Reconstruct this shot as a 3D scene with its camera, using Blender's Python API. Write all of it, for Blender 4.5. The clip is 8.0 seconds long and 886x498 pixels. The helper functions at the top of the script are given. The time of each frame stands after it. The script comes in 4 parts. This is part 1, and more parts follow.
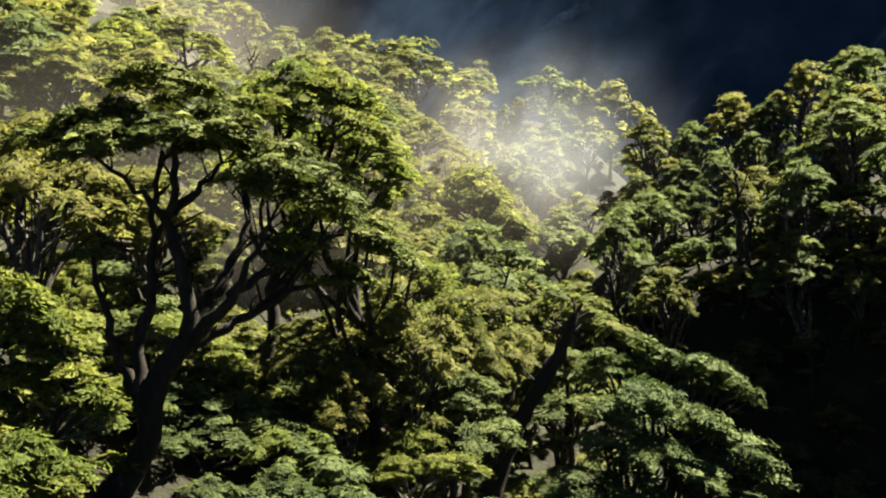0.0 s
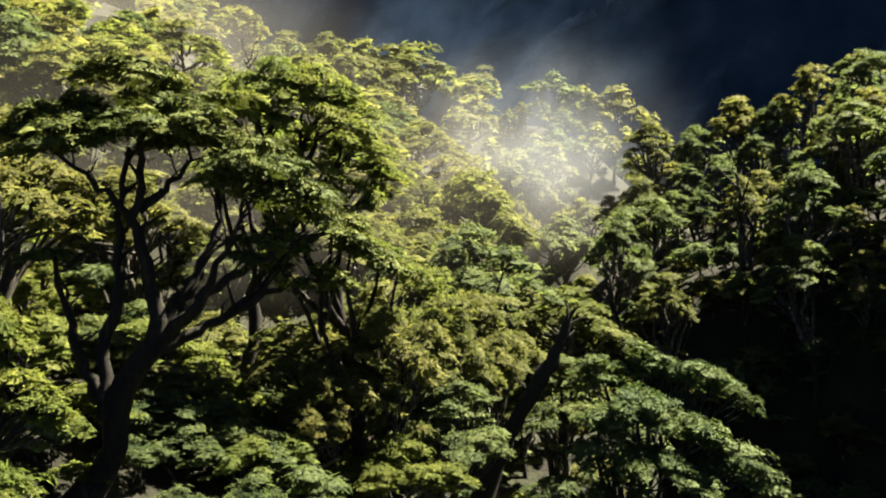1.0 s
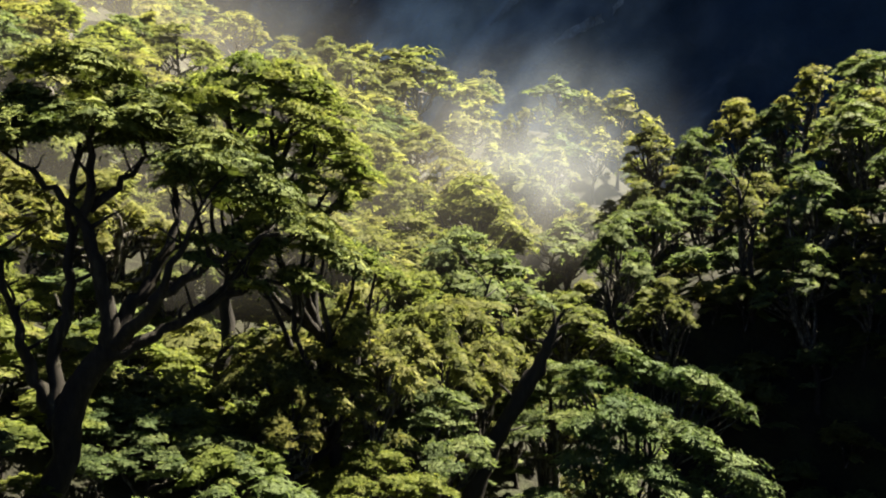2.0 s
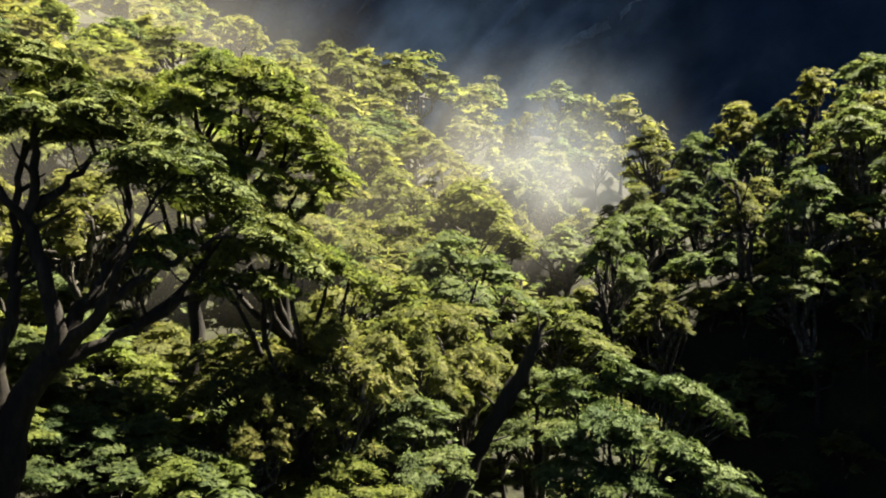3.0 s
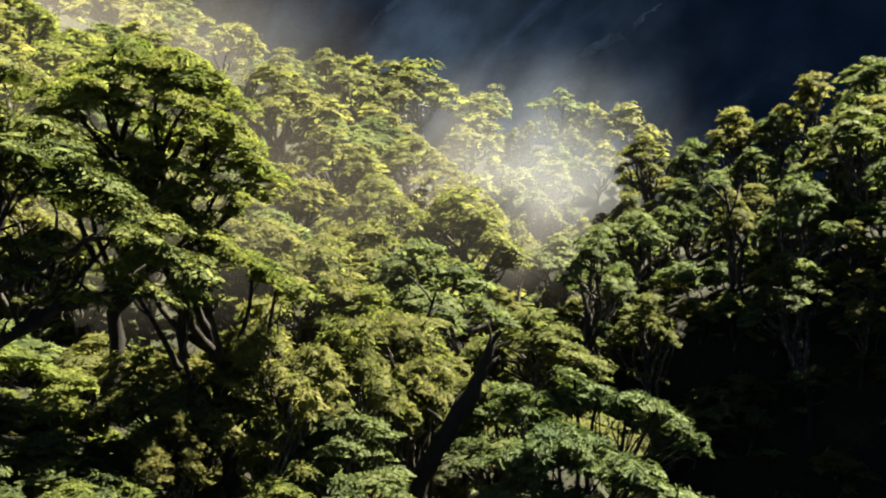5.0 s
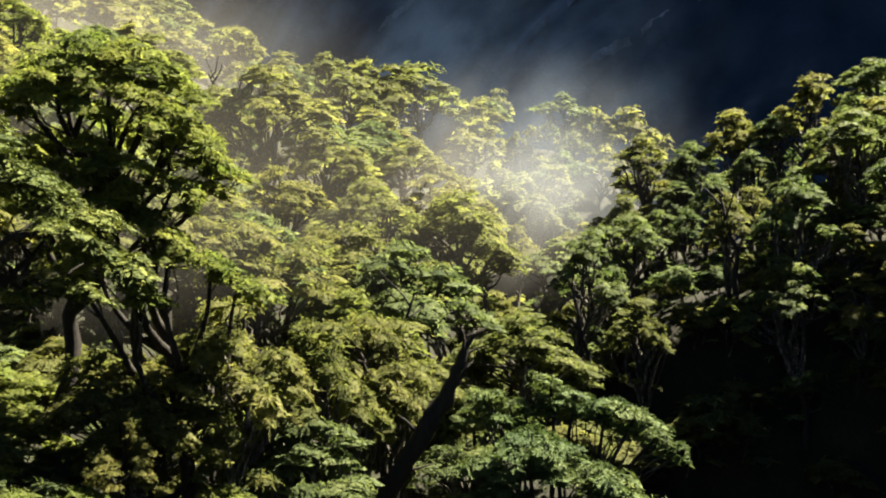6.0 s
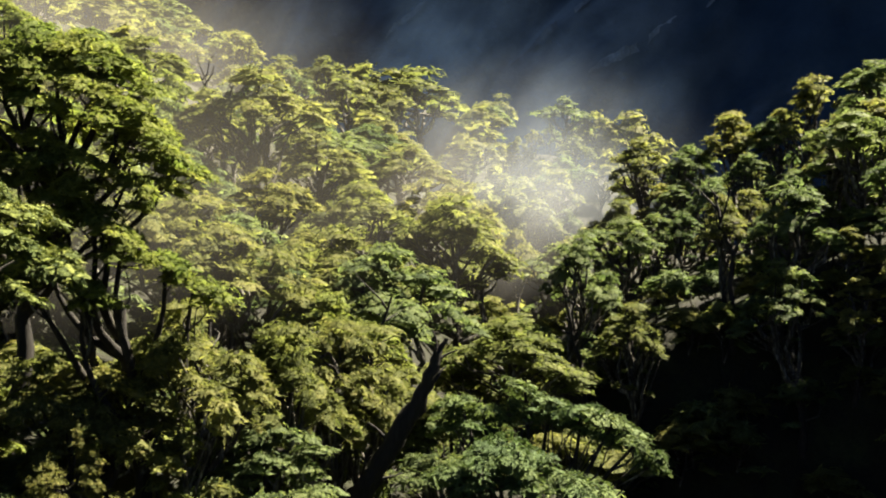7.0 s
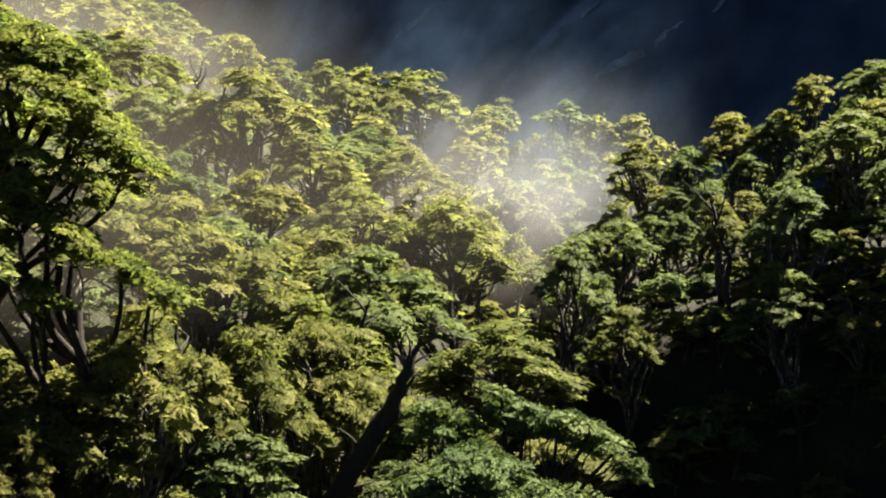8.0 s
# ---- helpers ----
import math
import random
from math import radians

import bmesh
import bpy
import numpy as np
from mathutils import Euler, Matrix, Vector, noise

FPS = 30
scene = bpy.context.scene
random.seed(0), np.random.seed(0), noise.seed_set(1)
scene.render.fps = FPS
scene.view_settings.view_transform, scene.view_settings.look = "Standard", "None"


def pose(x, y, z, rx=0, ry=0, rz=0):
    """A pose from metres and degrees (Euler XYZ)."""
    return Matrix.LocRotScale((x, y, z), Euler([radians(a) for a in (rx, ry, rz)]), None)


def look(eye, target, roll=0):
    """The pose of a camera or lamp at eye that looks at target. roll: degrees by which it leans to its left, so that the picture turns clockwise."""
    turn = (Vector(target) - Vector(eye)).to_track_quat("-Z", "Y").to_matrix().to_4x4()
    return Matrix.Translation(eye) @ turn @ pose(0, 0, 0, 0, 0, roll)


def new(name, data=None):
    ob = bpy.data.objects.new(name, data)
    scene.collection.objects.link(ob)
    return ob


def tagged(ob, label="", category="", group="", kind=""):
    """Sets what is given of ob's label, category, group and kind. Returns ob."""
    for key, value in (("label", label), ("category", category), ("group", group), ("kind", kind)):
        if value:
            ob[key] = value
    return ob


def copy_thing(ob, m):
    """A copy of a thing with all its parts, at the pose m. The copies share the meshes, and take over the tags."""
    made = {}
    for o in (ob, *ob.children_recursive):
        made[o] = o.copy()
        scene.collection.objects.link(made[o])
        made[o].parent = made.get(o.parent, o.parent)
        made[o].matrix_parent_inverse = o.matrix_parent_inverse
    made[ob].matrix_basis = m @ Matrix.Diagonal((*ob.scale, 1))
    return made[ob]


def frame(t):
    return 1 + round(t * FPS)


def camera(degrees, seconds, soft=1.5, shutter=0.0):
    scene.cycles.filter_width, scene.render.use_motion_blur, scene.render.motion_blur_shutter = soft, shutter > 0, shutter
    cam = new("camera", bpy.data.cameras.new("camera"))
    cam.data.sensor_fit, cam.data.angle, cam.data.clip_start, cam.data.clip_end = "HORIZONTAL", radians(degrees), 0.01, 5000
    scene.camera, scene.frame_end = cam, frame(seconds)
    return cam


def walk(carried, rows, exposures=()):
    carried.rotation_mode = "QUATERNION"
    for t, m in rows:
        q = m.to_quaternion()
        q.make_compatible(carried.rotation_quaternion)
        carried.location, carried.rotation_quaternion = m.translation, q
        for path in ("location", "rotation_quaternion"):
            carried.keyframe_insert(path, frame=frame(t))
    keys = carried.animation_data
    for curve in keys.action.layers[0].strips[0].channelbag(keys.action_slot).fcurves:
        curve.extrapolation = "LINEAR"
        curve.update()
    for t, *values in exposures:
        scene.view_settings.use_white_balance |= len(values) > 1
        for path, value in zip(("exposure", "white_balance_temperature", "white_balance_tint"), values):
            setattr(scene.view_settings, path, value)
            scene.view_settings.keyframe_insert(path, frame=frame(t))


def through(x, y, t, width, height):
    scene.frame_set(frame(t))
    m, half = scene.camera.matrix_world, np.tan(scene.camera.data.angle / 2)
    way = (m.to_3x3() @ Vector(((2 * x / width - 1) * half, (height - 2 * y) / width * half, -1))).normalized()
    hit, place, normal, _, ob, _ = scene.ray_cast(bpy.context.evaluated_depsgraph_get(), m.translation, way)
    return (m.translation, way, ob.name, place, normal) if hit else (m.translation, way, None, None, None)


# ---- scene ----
cam = camera(46.4, 8.0, soft=2.0)
PATH = [
    (0, (-1.533, -0.907, 24.965), (-1.47, 1.09, 25.034), -0.2),
    (0.5, (-1.066, -0.131, 24.917), (-1.009, 1.867, 24.993), -0.2),
    (1, (-0.526, 0.715, 24.831), (-0.476, 2.713, 24.913), -0.1),
    (1.5, (0.153, 1.63, 24.722), (0.195, 3.627, 24.811), -0.2),
    (3, (2.284, 4.13, 24.634), (2.303, 6.127, 24.742), -0.1),
    (3.5, (3.06, 4.995, 24.636), (3.071, 6.992, 24.749), -0.1),
    (4, (3.978, 5.863, 24.624), (3.981, 7.859, 24.744), -0.0),
    (4.5, (4.791, 6.642, 24.612), (4.787, 8.638, 24.737), 0.0),
    (6, (7.27, 9.1, 24.46), (7.242, 11.095, 24.602), 0.1),
    (6.5, (8.017, 9.933, 24.387), (7.981, 11.927, 24.535), 0.2),
    (7, (8.852, 10.835, 24.314), (8.808, 12.829, 24.469), 0.2),
    (7.5, (9.53, 11.616, 24.257), (9.478, 13.609, 24.417), 0.2),
    (8, (10.247, 12.444, 24.197), (10.188, 14.436, 24.363), 0.2),
]
walk(cam, [(t, look(eye, target, roll)) for t, eye, target, roll in PATH])

# ---- sun, sky and exposure ----
SUN_AZIMUTH, SUN_HEIGHT = 62.0, 54.0   # degrees to the right of straight ahead (+y), above the horizon
scene.view_settings.exposure = 3.18
world = bpy.data.worlds.new("world")
scene.world = world
world.use_nodes = True
sky = world.node_tree.nodes.new("ShaderNodeTexSky")
sky.sky_type = "NISHITA"
sky.sun_disc = False
sky.sun_elevation = radians(SUN_HEIGHT)
sky.sun_rotation = radians(SUN_AZIMUTH)
sky.altitude, sky.air_density, sky.dust_density = 1200, 0.11, 0.05
background = world.node_tree.nodes["Background"]
background.inputs["Strength"].default_value = 0.05
world.node_tree.links.new(sky.outputs["Color"], background.inputs["Color"])
sun_data = bpy.data.lights.new("sun", "SUN")
sun_data.energy = 5.0
sun_data.angle = radians(0.5)
sun_data.color = (1.0, 0.90, 0.70)
sun = new("sun", sun_data)
to_sun = Vector((math.sin(radians(SUN_AZIMUTH)) * math.cos(radians(SUN_HEIGHT)),
                 math.cos(radians(SUN_AZIMUTH)) * math.cos(radians(SUN_HEIGHT)), math.sin(radians(SUN_HEIGHT))))
sun.matrix_basis = Matrix.Translation((60, 60, 200)) @ to_sun.to_track_quat("Z", "Y").to_matrix().to_4x4()


# ---- materials ----
def node_material(name):
    m = bpy.data.materials.new(name)
    m.use_nodes = True
    t = m.node_tree
    for n in list(t.nodes):
        t.nodes.remove(n)
    return m, t, t.nodes.new("ShaderNodeOutputMaterial")


def ramp(t, source, stops):
    r = t.nodes.new("ShaderNodeValToRGB")
    e = r.color_ramp.elements
    while len(e) < len(stops):
        e.new(0.5)
    for k, (p, c) in zip(e, stops):
        k.position, k.color = p, (*c, 1)
    t.links.new(source, r.inputs["Fac"])
    return r.outputs["Color"]


def noise_tex(t, scale, detail=4.0, rough=0.55, coords="Object", stretch=None):
    c = t.nodes.new("ShaderNodeTexCoord")
    src = c.outputs[coords]
    if stretch:
        mp = t.nodes.new("ShaderNodeMapping")
        mp.inputs["Scale"].default_value = stretch
        t.links.new(src, mp.inputs["Vector"])
        src = mp.outputs["Vector"]
    n = t.nodes.new("ShaderNodeTexNoise")
    n.inputs["Scale"].default_value = scale
    n.inputs["Detail"].default_value = detail
    n.inputs["Roughness"].default_value = rough
    t.links.new(src, n.inputs["Vector"])
    return n.outputs["Fac"]


def mix_rgb(t, a, b, fac, mode="MULTIPLY"):
    m = t.nodes.new("ShaderNodeMix")
    m.data_type, m.blend_type = "RGBA", mode
    for value, key in ((a, 6), (b, 7), (fac, 0)):
        if isinstance(value, (int, float)):
            m.inputs[key].default_value = value
        elif isinstance(value, tuple):
            m.inputs[key].default_value = (*value, 1)
        else:
            t.links.new(value, m.inputs[key])
    return m.outputs[2]


def leaf_material(name, dark, mid, light, through, open_twigs=True):
    """Small leathery leaves: each spray its own shade, the tree its own tint, light coming through the blades."""
    m, t, out = node_material(name)
    geo = t.nodes.new("ShaderNodeNewGeometry")
    info = t.nodes.new("ShaderNodeObjectInfo")
    col = ramp(t, geo.outputs["Random Per Island"], [(0.0, dark), (0.5, mid), (0.9, light), (1.0, (light[0] * 1.05, light[1] * 0.97, light[2]))])
    tint = ramp(t, info.outputs["Random"], [(0.0, (0.74, 0.82, 0.80)), (0.5, (1.0, 1.0, 1.0)), (1.0, (1.10, 1.06, 0.98))])
    col = mix_rgb(t, col, tint, 1.0)
    patch = ramp(t, noise_tex(t, 0.6, 3.0), [(0.3, (0.75, 0.8, 0.8)), (0.7, (1.15, 1.1, 1.0))])
    col = mix_rgb(t, col, patch, 1.0)
    grain = noise_tex(t, 4.5, 4.0, 0.7)
    col = mix_rgb(t, col, ramp(t, grain, [(0.36, (0.70, 0.72, 0.74)), (0.5, (1.04, 1.04, 1.04)), (0.66, (1.38, 1.34, 1.28))]), 1.0)
    b = t.nodes.new("ShaderNodeBump")
    b.inputs["Strength"].default_value = 0.9
    b.inputs["Distance"].default_value = 0.22
    t.links.new(grain, b.inputs["Height"])
    p = t.nodes.new("ShaderNodeBsdfPrincipled")
    p.inputs["Roughness"].default_value = 0.6
    p.inputs["Specular IOR Level"].default_value = 0.07
    t.links.new(col, p.inputs["Base Color"])
    t.links.new(b.outputs[0], p.inputs["Normal"])
    tr = t.nodes.new("ShaderNodeBsdfTranslucent")
    t.links.new(mix_rgb(t, col, (1.08, 1.12, 0.78), 1.0), tr.inputs["Color"])
    t.links.new(b.outputs[0], tr.inputs["Normal"])
    mx = t.nodes.new("ShaderNodeMixShader")
    mx.inputs[0].default_value = through
    t.links.new(p.outputs[0], mx.inputs[1])
    t.links.new(tr.outputs[0], mx.inputs[2])
    if not open_twigs:
        t.links.new(mx.outputs[0], out.inputs["Surface"])
        return m
    gaps = t.nodes.new("ShaderNodeMath")
    gaps.operation = "GREATER_THAN"
    gaps.inputs[1].default_value = 0.42
    t.links.new(noise_tex(t, 5.0, 3.0, 0.65, "Object", (1.0, 1.0, 1.6)), gaps.inputs[0])
    clear = t.nodes.new("ShaderNodeBsdfTransparent")
    twig = t.nodes.new("ShaderNodeMixShader")
    t.links.new(gaps.outputs[0], twig.inputs[0])
    t.links.new(clear.outputs[0], twig.inputs[1])
    t.links.new(mx.outputs[0], twig.inputs[2])
    t.links.new(twig.outputs[0], out.inputs["Surface"])
    return m


def rough_material(name, stops, scale, rough=0.9, stretch=None, bump=0.3, bump_scale=None, fine=None, coords="Object"):
    """A matt surface with large patches, fine grain and relief."""
    m, t, out = node_material(name)
    col = ramp(t, noise_tex(t, scale, 6.0, 0.6, coords, stretch), stops)
    grain = noise_tex(t, fine or scale * 9, 5.0, 0.65, coords, stretch)
    col = mix_rgb(t, col, ramp(t, grain, [(0.3, (0.6, 0.6, 0.6)), (0.7, (1.25, 1.25, 1.25))]), 1.0)
    p = t.nodes.new("ShaderNodeBsdfPrincipled")
    p.inputs["Roughness"].default_value = rough
    p.inputs["Specular IOR Level"].default_value = 0.2
    t.links.new(col, p.inputs["Base Color"])
    b = t.nodes.new("ShaderNodeBump")
    b.inputs["Strength"].default_value = bump
    b.inputs["Distance"].default_value = bump_scale or 0.05
    t.links.new(grain, b.inputs["Height"])
    t.links.new(b.outputs[0], p.inputs["Normal"])
    t.links.new(p.outputs[0], out.inputs["Surface"])
    return m


LEAF = leaf_material("beech_leaves", (0.070, 0.079, 0.028), (0.120, 0.127, 0.045), (0.164, 0.167, 0.064), 0.58)
LEAF_DEEP = leaf_material("deep_green_leaves", (0.046, 0.066, 0.028), (0.090, 0.116, 0.050), (0.132, 0.162, 0.074), 0.54)
LEAF_GOLD = leaf_material("yellow_green_leaves", (0.074, 0.092, 0.024), (0.126, 0.150, 0.040), (0.172, 0.196, 0.062), 0.58)
# Leaves darkened and less translucent to give the old beech its backlit shade.
LEAF_OLD_SHADED = leaf_material("shaded_old_beech_leaves", (0.026, 0.037, 0.011), (0.056, 0.072, 0.019), (0.132, 0.152, 0.040), 0.18)
# Deeper green, darkened again for the shaded interior under the awnings.
LEAF_LOW_SHADED = leaf_material("shaded_low_beech_leaves", (0.030, 0.048, 0.018), (0.062, 0.088, 0.034), (0.102, 0.136, 0.054), 0.30)
LEAF_FAR = leaf_material("far_beech_leaves", (0.070, 0.079, 0.028), (0.120, 0.127, 0.045), (0.164, 0.167, 0.064), 0.58, False)
LEAF_FAR_DEEP = leaf_material("far_deep_green_leaves", (0.046, 0.066, 0.028), (0.090, 0.116, 0.050), (0.132, 0.162, 0.074), 0.54, False)
# Bark set darker than its own tone for backlit trunks; pale patches are lichen.
BARK = rough_material("backlit_mossy_bark", [(0.3, (0.008, 0.007, 0.006)), (0.55, (0.018, 0.015, 0.012)), (0.68, (0.036, 0.034, 0.022)), (0.80, (0.20, 0.19, 0.165))], 1.4, 0.85, (3, 3, 0.8), 0.6)
# Near black to stand in for backlight on snag, bare stems and living trunks.
BACKLIT_WOOD = rough_material("backlit_wood", [(0.3, (0.008, 0.007, 0.006)), (0.7, (0.022, 0.019, 0.016)), (0.85, (0.09, 0.085, 0.075))], 2.0, 0.8, (3, 3, 0.6), 0.6)
# Pale share widened past real lichen to show the limbs' sunlit edges.
LICHEN_LIT_BARK = rough_material("sunlit_lichened_bark", [(0.3, (0.014, 0.012, 0.010)), (0.5, (0.034, 0.030, 0.024)), (0.60, (0.09, 0.086, 0.070)), (0.72, (0.28, 0.27, 0.23))], 1.4, 0.8, (3, 3, 0.8), 0.6)
# Darker than real leaf litter, so gaps and hollow stay as black as shade.
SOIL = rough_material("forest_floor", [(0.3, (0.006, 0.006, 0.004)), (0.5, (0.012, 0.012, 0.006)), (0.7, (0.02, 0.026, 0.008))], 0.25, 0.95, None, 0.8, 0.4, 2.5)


def mountain_material():
    """Steep bush-clad rock blued by painted haze, with pale slips running down it."""
    m, t, out = node_material("hazy_bush_clad_rock")
    # Blue of the air haze is put into the rock's colours.
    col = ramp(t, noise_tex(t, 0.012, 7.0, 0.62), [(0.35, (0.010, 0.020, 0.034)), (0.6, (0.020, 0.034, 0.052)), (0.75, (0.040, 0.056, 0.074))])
    c = t.nodes.new("ShaderNodeTexCoord")
    mp = t.nodes.new("ShaderNodeMapping")
    mp.vector_type = "TEXTURE"
    mp.inputs["Rotation"].default_value = (0, radians(44), 0)
    mp.inputs["Scale"].default_value = (0.8, 2.0, 3.4)
    t.links.new(c.outputs["Object"], mp.inputs["Vector"])
    slips = t.nodes.new("ShaderNodeTexNoise")
    slips.inputs["Scale"].default_value = 0.010
    slips.inputs["Detail"].default_value = 6.0
    slips.inputs["Distortion"].default_value = 1.0
    t.links.new(mp.outputs[0], slips.inputs["Vector"])
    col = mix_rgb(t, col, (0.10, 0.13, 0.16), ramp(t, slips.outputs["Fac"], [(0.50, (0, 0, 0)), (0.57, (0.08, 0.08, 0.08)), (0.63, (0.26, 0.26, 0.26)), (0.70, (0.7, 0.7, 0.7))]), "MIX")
    p = t.nodes.new("ShaderNodeBsdfPrincipled")
    p.inputs["Roughness"].default_value = 0.95
    p.inputs["Specular IOR Level"].default_value = 0.05
    t.links.new(col, p.inputs["Base Color"])
    b = t.nodes.new("ShaderNodeBump")
    b.inputs["Distance"].default_value = 6.0
    t.links.new(noise_tex(t, 0.05, 6.0, 0.65), b.inputs["Height"])
    t.links.new(b.outputs[0], p.inputs["Normal"])
    t.links.new(p.outputs[0], out.inputs["Surface"])
    return m


MOUNTAIN = mountain_material()
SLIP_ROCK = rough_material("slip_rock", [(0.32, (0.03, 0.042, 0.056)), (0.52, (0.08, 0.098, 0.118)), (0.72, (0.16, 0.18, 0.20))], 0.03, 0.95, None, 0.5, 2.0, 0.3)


def mist_material(name, density, scale, seed, even, tone):
    """Thin water droplets: mostly clear, scattering sunlight both ways, torn into wisps and fading out at its rim."""
    m, t, out = node_material(name)
    c = t.nodes.new("ShaderNodeTexCoord")
    sub = t.nodes.new("ShaderNodeVectorMath")
    sub.operation = "MULTIPLY_ADD"
    sub.inputs[1].default_value = (2, 2, 2)
    sub.inputs[2].default_value = (-1, -1, -1)
    t.links.new(c.outputs["Generated"], sub.inputs[0])
    flat = t.nodes.new("ShaderNodeVectorMath")
    flat.operation = "MULTIPLY"
    flat.inputs[1].default_value = (1, 0, 1)
    t.links.new(sub.outputs[0], flat.inputs[0])
    ln = t.nodes.new("ShaderNodeVectorMath")
    ln.operation = "LENGTH"
    t.links.new(flat.outputs[0], ln.inputs[0])
    mp = t.nodes.new("ShaderNodeMapping")
    mp.inputs["Location"].default_value = (seed * 13.7, seed * 5.1, seed * 3.3)
    mp.vector_type = "TEXTURE"
    mp.inputs["Rotation"].default_value = (0, radians(40), 0)
    mp.inputs["Scale"].default_value = (1.0, 1.0, 1.6)
    t.links.new(c.outputs["Object"], mp.inputs["Vector"])
    n = t.nodes.new("ShaderNodeTexNoise")
    n.inputs["Scale"].default_value = scale
    n.inputs["Detail"].default_value = 4.0
    n.inputs["Roughness"].default_value = 0.5
    t.links.new(mp.outputs[0], n.inputs["Vector"])
    rim = t.nodes.new("ShaderNodeMapRange")
    rim.interpolation_type = "SMOOTHERSTEP"
    for key, value in (("From Min", 1.0), ("From Max", 0.1), ("To Min", 0.0), ("To Max", 1.0)):
        rim.inputs[key].default_value = value
    t.links.new(ln.outputs["Value"], rim.inputs["Value"])
    wisp = t.nodes.new("ShaderNodeMapRange")
    wisp.interpolation_type = "SMOOTHSTEP"
    for key, value in (("From Min", 0.3), ("From Max", 0.72), ("To Min", even), ("To Max", 1.0)):
        wisp.inputs[key].default_value = value
    t.links.new(n.outputs["Fac"], wisp.inputs["Value"])
    a = t.nodes.new("ShaderNodeMath")
    a.operation = "MULTIPLY"
    t.links.new(rim.outputs[0], a.inputs[0])
    t.links.new(wisp.outputs[0], a.inputs[1])
    d = t.nodes.new("ShaderNodeMath")
    d.operation = "MULTIPLY"
    d.inputs[1].default_value = density
    t.links.new(a.outputs[0], d.inputs[0])
    dif = t.nodes.new("ShaderNodeBsdfDiffuse")
    dif.inputs["Color"].default_value = (*tone, 1)
    tr = t.nodes.new("ShaderNodeBsdfTranslucent")
    tr.inputs["Color"].default_value = (*tone, 1)
    two = t.nodes.new("ShaderNodeMixShader")
    two.inputs[0].default_value = 0.7
    t.links.new(dif.outputs[0], two.inputs[1])
    t.links.new(tr.outputs[0], two.inputs[2])
    clear = t.nodes.new("ShaderNodeBsdfTransparent")
    mx = t.nodes.new("ShaderNodeMixShader")
    t.links.new(d.outputs[0], mx.inputs[0])
    t.links.new(clear.outputs[0], mx.inputs[1])
    t.links.new(two.outputs[0], mx.inputs[2])
    t.links.new(mx.outputs[0], out.inputs["Surface"])
    return m


# ---- mesh helpers ----
def mesh_of(name, verts, faces, material, smooth=False):
    me = bpy.data.meshes.new(name)
    verts = np.asarray(verts, dtype=np.float32)
    faces = np.asarray(faces, dtype=np.int32)
    n, k = faces.shape
    me.vertices.add(len(verts))
    me.vertices.foreach_set("co", verts.ravel())
    me.loops.add(n * k)
    me.loops.foreach_set("vertex_index", faces.ravel())
    me.polygons.add(n)
    me.polygons.foreach_set("loop_start", np.arange(0, n * k, k, dtype=np.int32))
    me.polygons.foreach_set("use_smooth", np.broadcast_to(np.asarray(smooth, dtype=bool), (n,)).copy())
    me.materials.append(material)
    me.update(calc_edges=True)
    return me


def part(name, me, parent, label=""):
    ob = new(name, me)
    ob.parent = parent
    return tagged(ob, label)


def smoothstep(v, a, b):
    u = np.clip((v - a) / (b - a), 0, 1)
    return u * u * (3 - 2 * u)


def waves(x, y, size, seed):
    """Cheap smooth unevenness about -1 to 1."""
    r = np.random.RandomState(seed)
    total = 0
    for k in range(5):
        a = r.uniform(0, 2 * math.pi)
        f = (1.0 + 0.45 * k) / size
        total = total + np.sin((x * math.cos(a) + y * math.sin(a)) * f * 2 * math.pi + r.uniform(0, 6.28)) / (1 + 0.4 * k)
    return total / 2.6


# ---- the lie of the land ----
def ground_height(x, y):
    x, y = np.asarray(x, dtype=float), np.asarray(y, dtype=float)
    crest = 215 + 75 * smoothstep(x, 2, 14) - 20 * smoothstep(x, 26, 46)
    over = np.maximum(y - crest, 0)
    left = 12 + 0.32 * (np.minimum(y, crest) - 60) - 0.45 * (np.clip(x, -160, 90) + 5) - 0.6 * over
    right = 21 + 0.30 * (np.minimum(y, 210) - 98) + 0.33 * (np.clip(x, -60, 110) - 18)
    right = right - 45 * smoothstep(y - 0.9 * np.maximum(x - 45, 0), 126, 182)
    k = 3.0
    h = np.maximum(left, right) + k * np.log1p(np.exp(-np.abs(left - right) / k))
    h = h + 10 * np.exp(-((x + 15) ** 2) / (2 * 13.0 ** 2) - ((y - 37) ** 2) / (2 * 17.0 ** 2))
    h = h + 13 * np.exp(-((x - 33) ** 2 + (y - 236) ** 2) / (2 * 15.0 ** 2))
    # The 24 m rise right of the hollow is unseen, added to shade it.
    h = h - 19 * smoothstep(x, 15, 24) * (1 - smoothstep(x, 34, 50)) * (1 - smoothstep(y, 84, 102)) + 24 * smoothstep(x, 38, 60) * (1 - smoothstep(y, 84, 102)) - 3.5 * smoothstep(y, 90, 140)
    h = h + 0.7 * waves(x, y, 23, 3) + 0.25 * waves(x, y, 7, 4)
    run = 10 + 0.03 * (y - 80)
    deep = 8 * smoothstep(y, 75, 95) + 14 * smoothstep(y, 110, 180)
    h = h - deep * (1 - smoothstep(y, 205, 246)) * np.exp(-((x - run) / 9.0) ** 2)
    far = smoothstep(np.hypot(x - 5, y - 120), 230, 420)
    low = -30 + 12 * waves(x, y, 500, 5)
    return np.maximum(h, -12) * (1 - far) + low * far


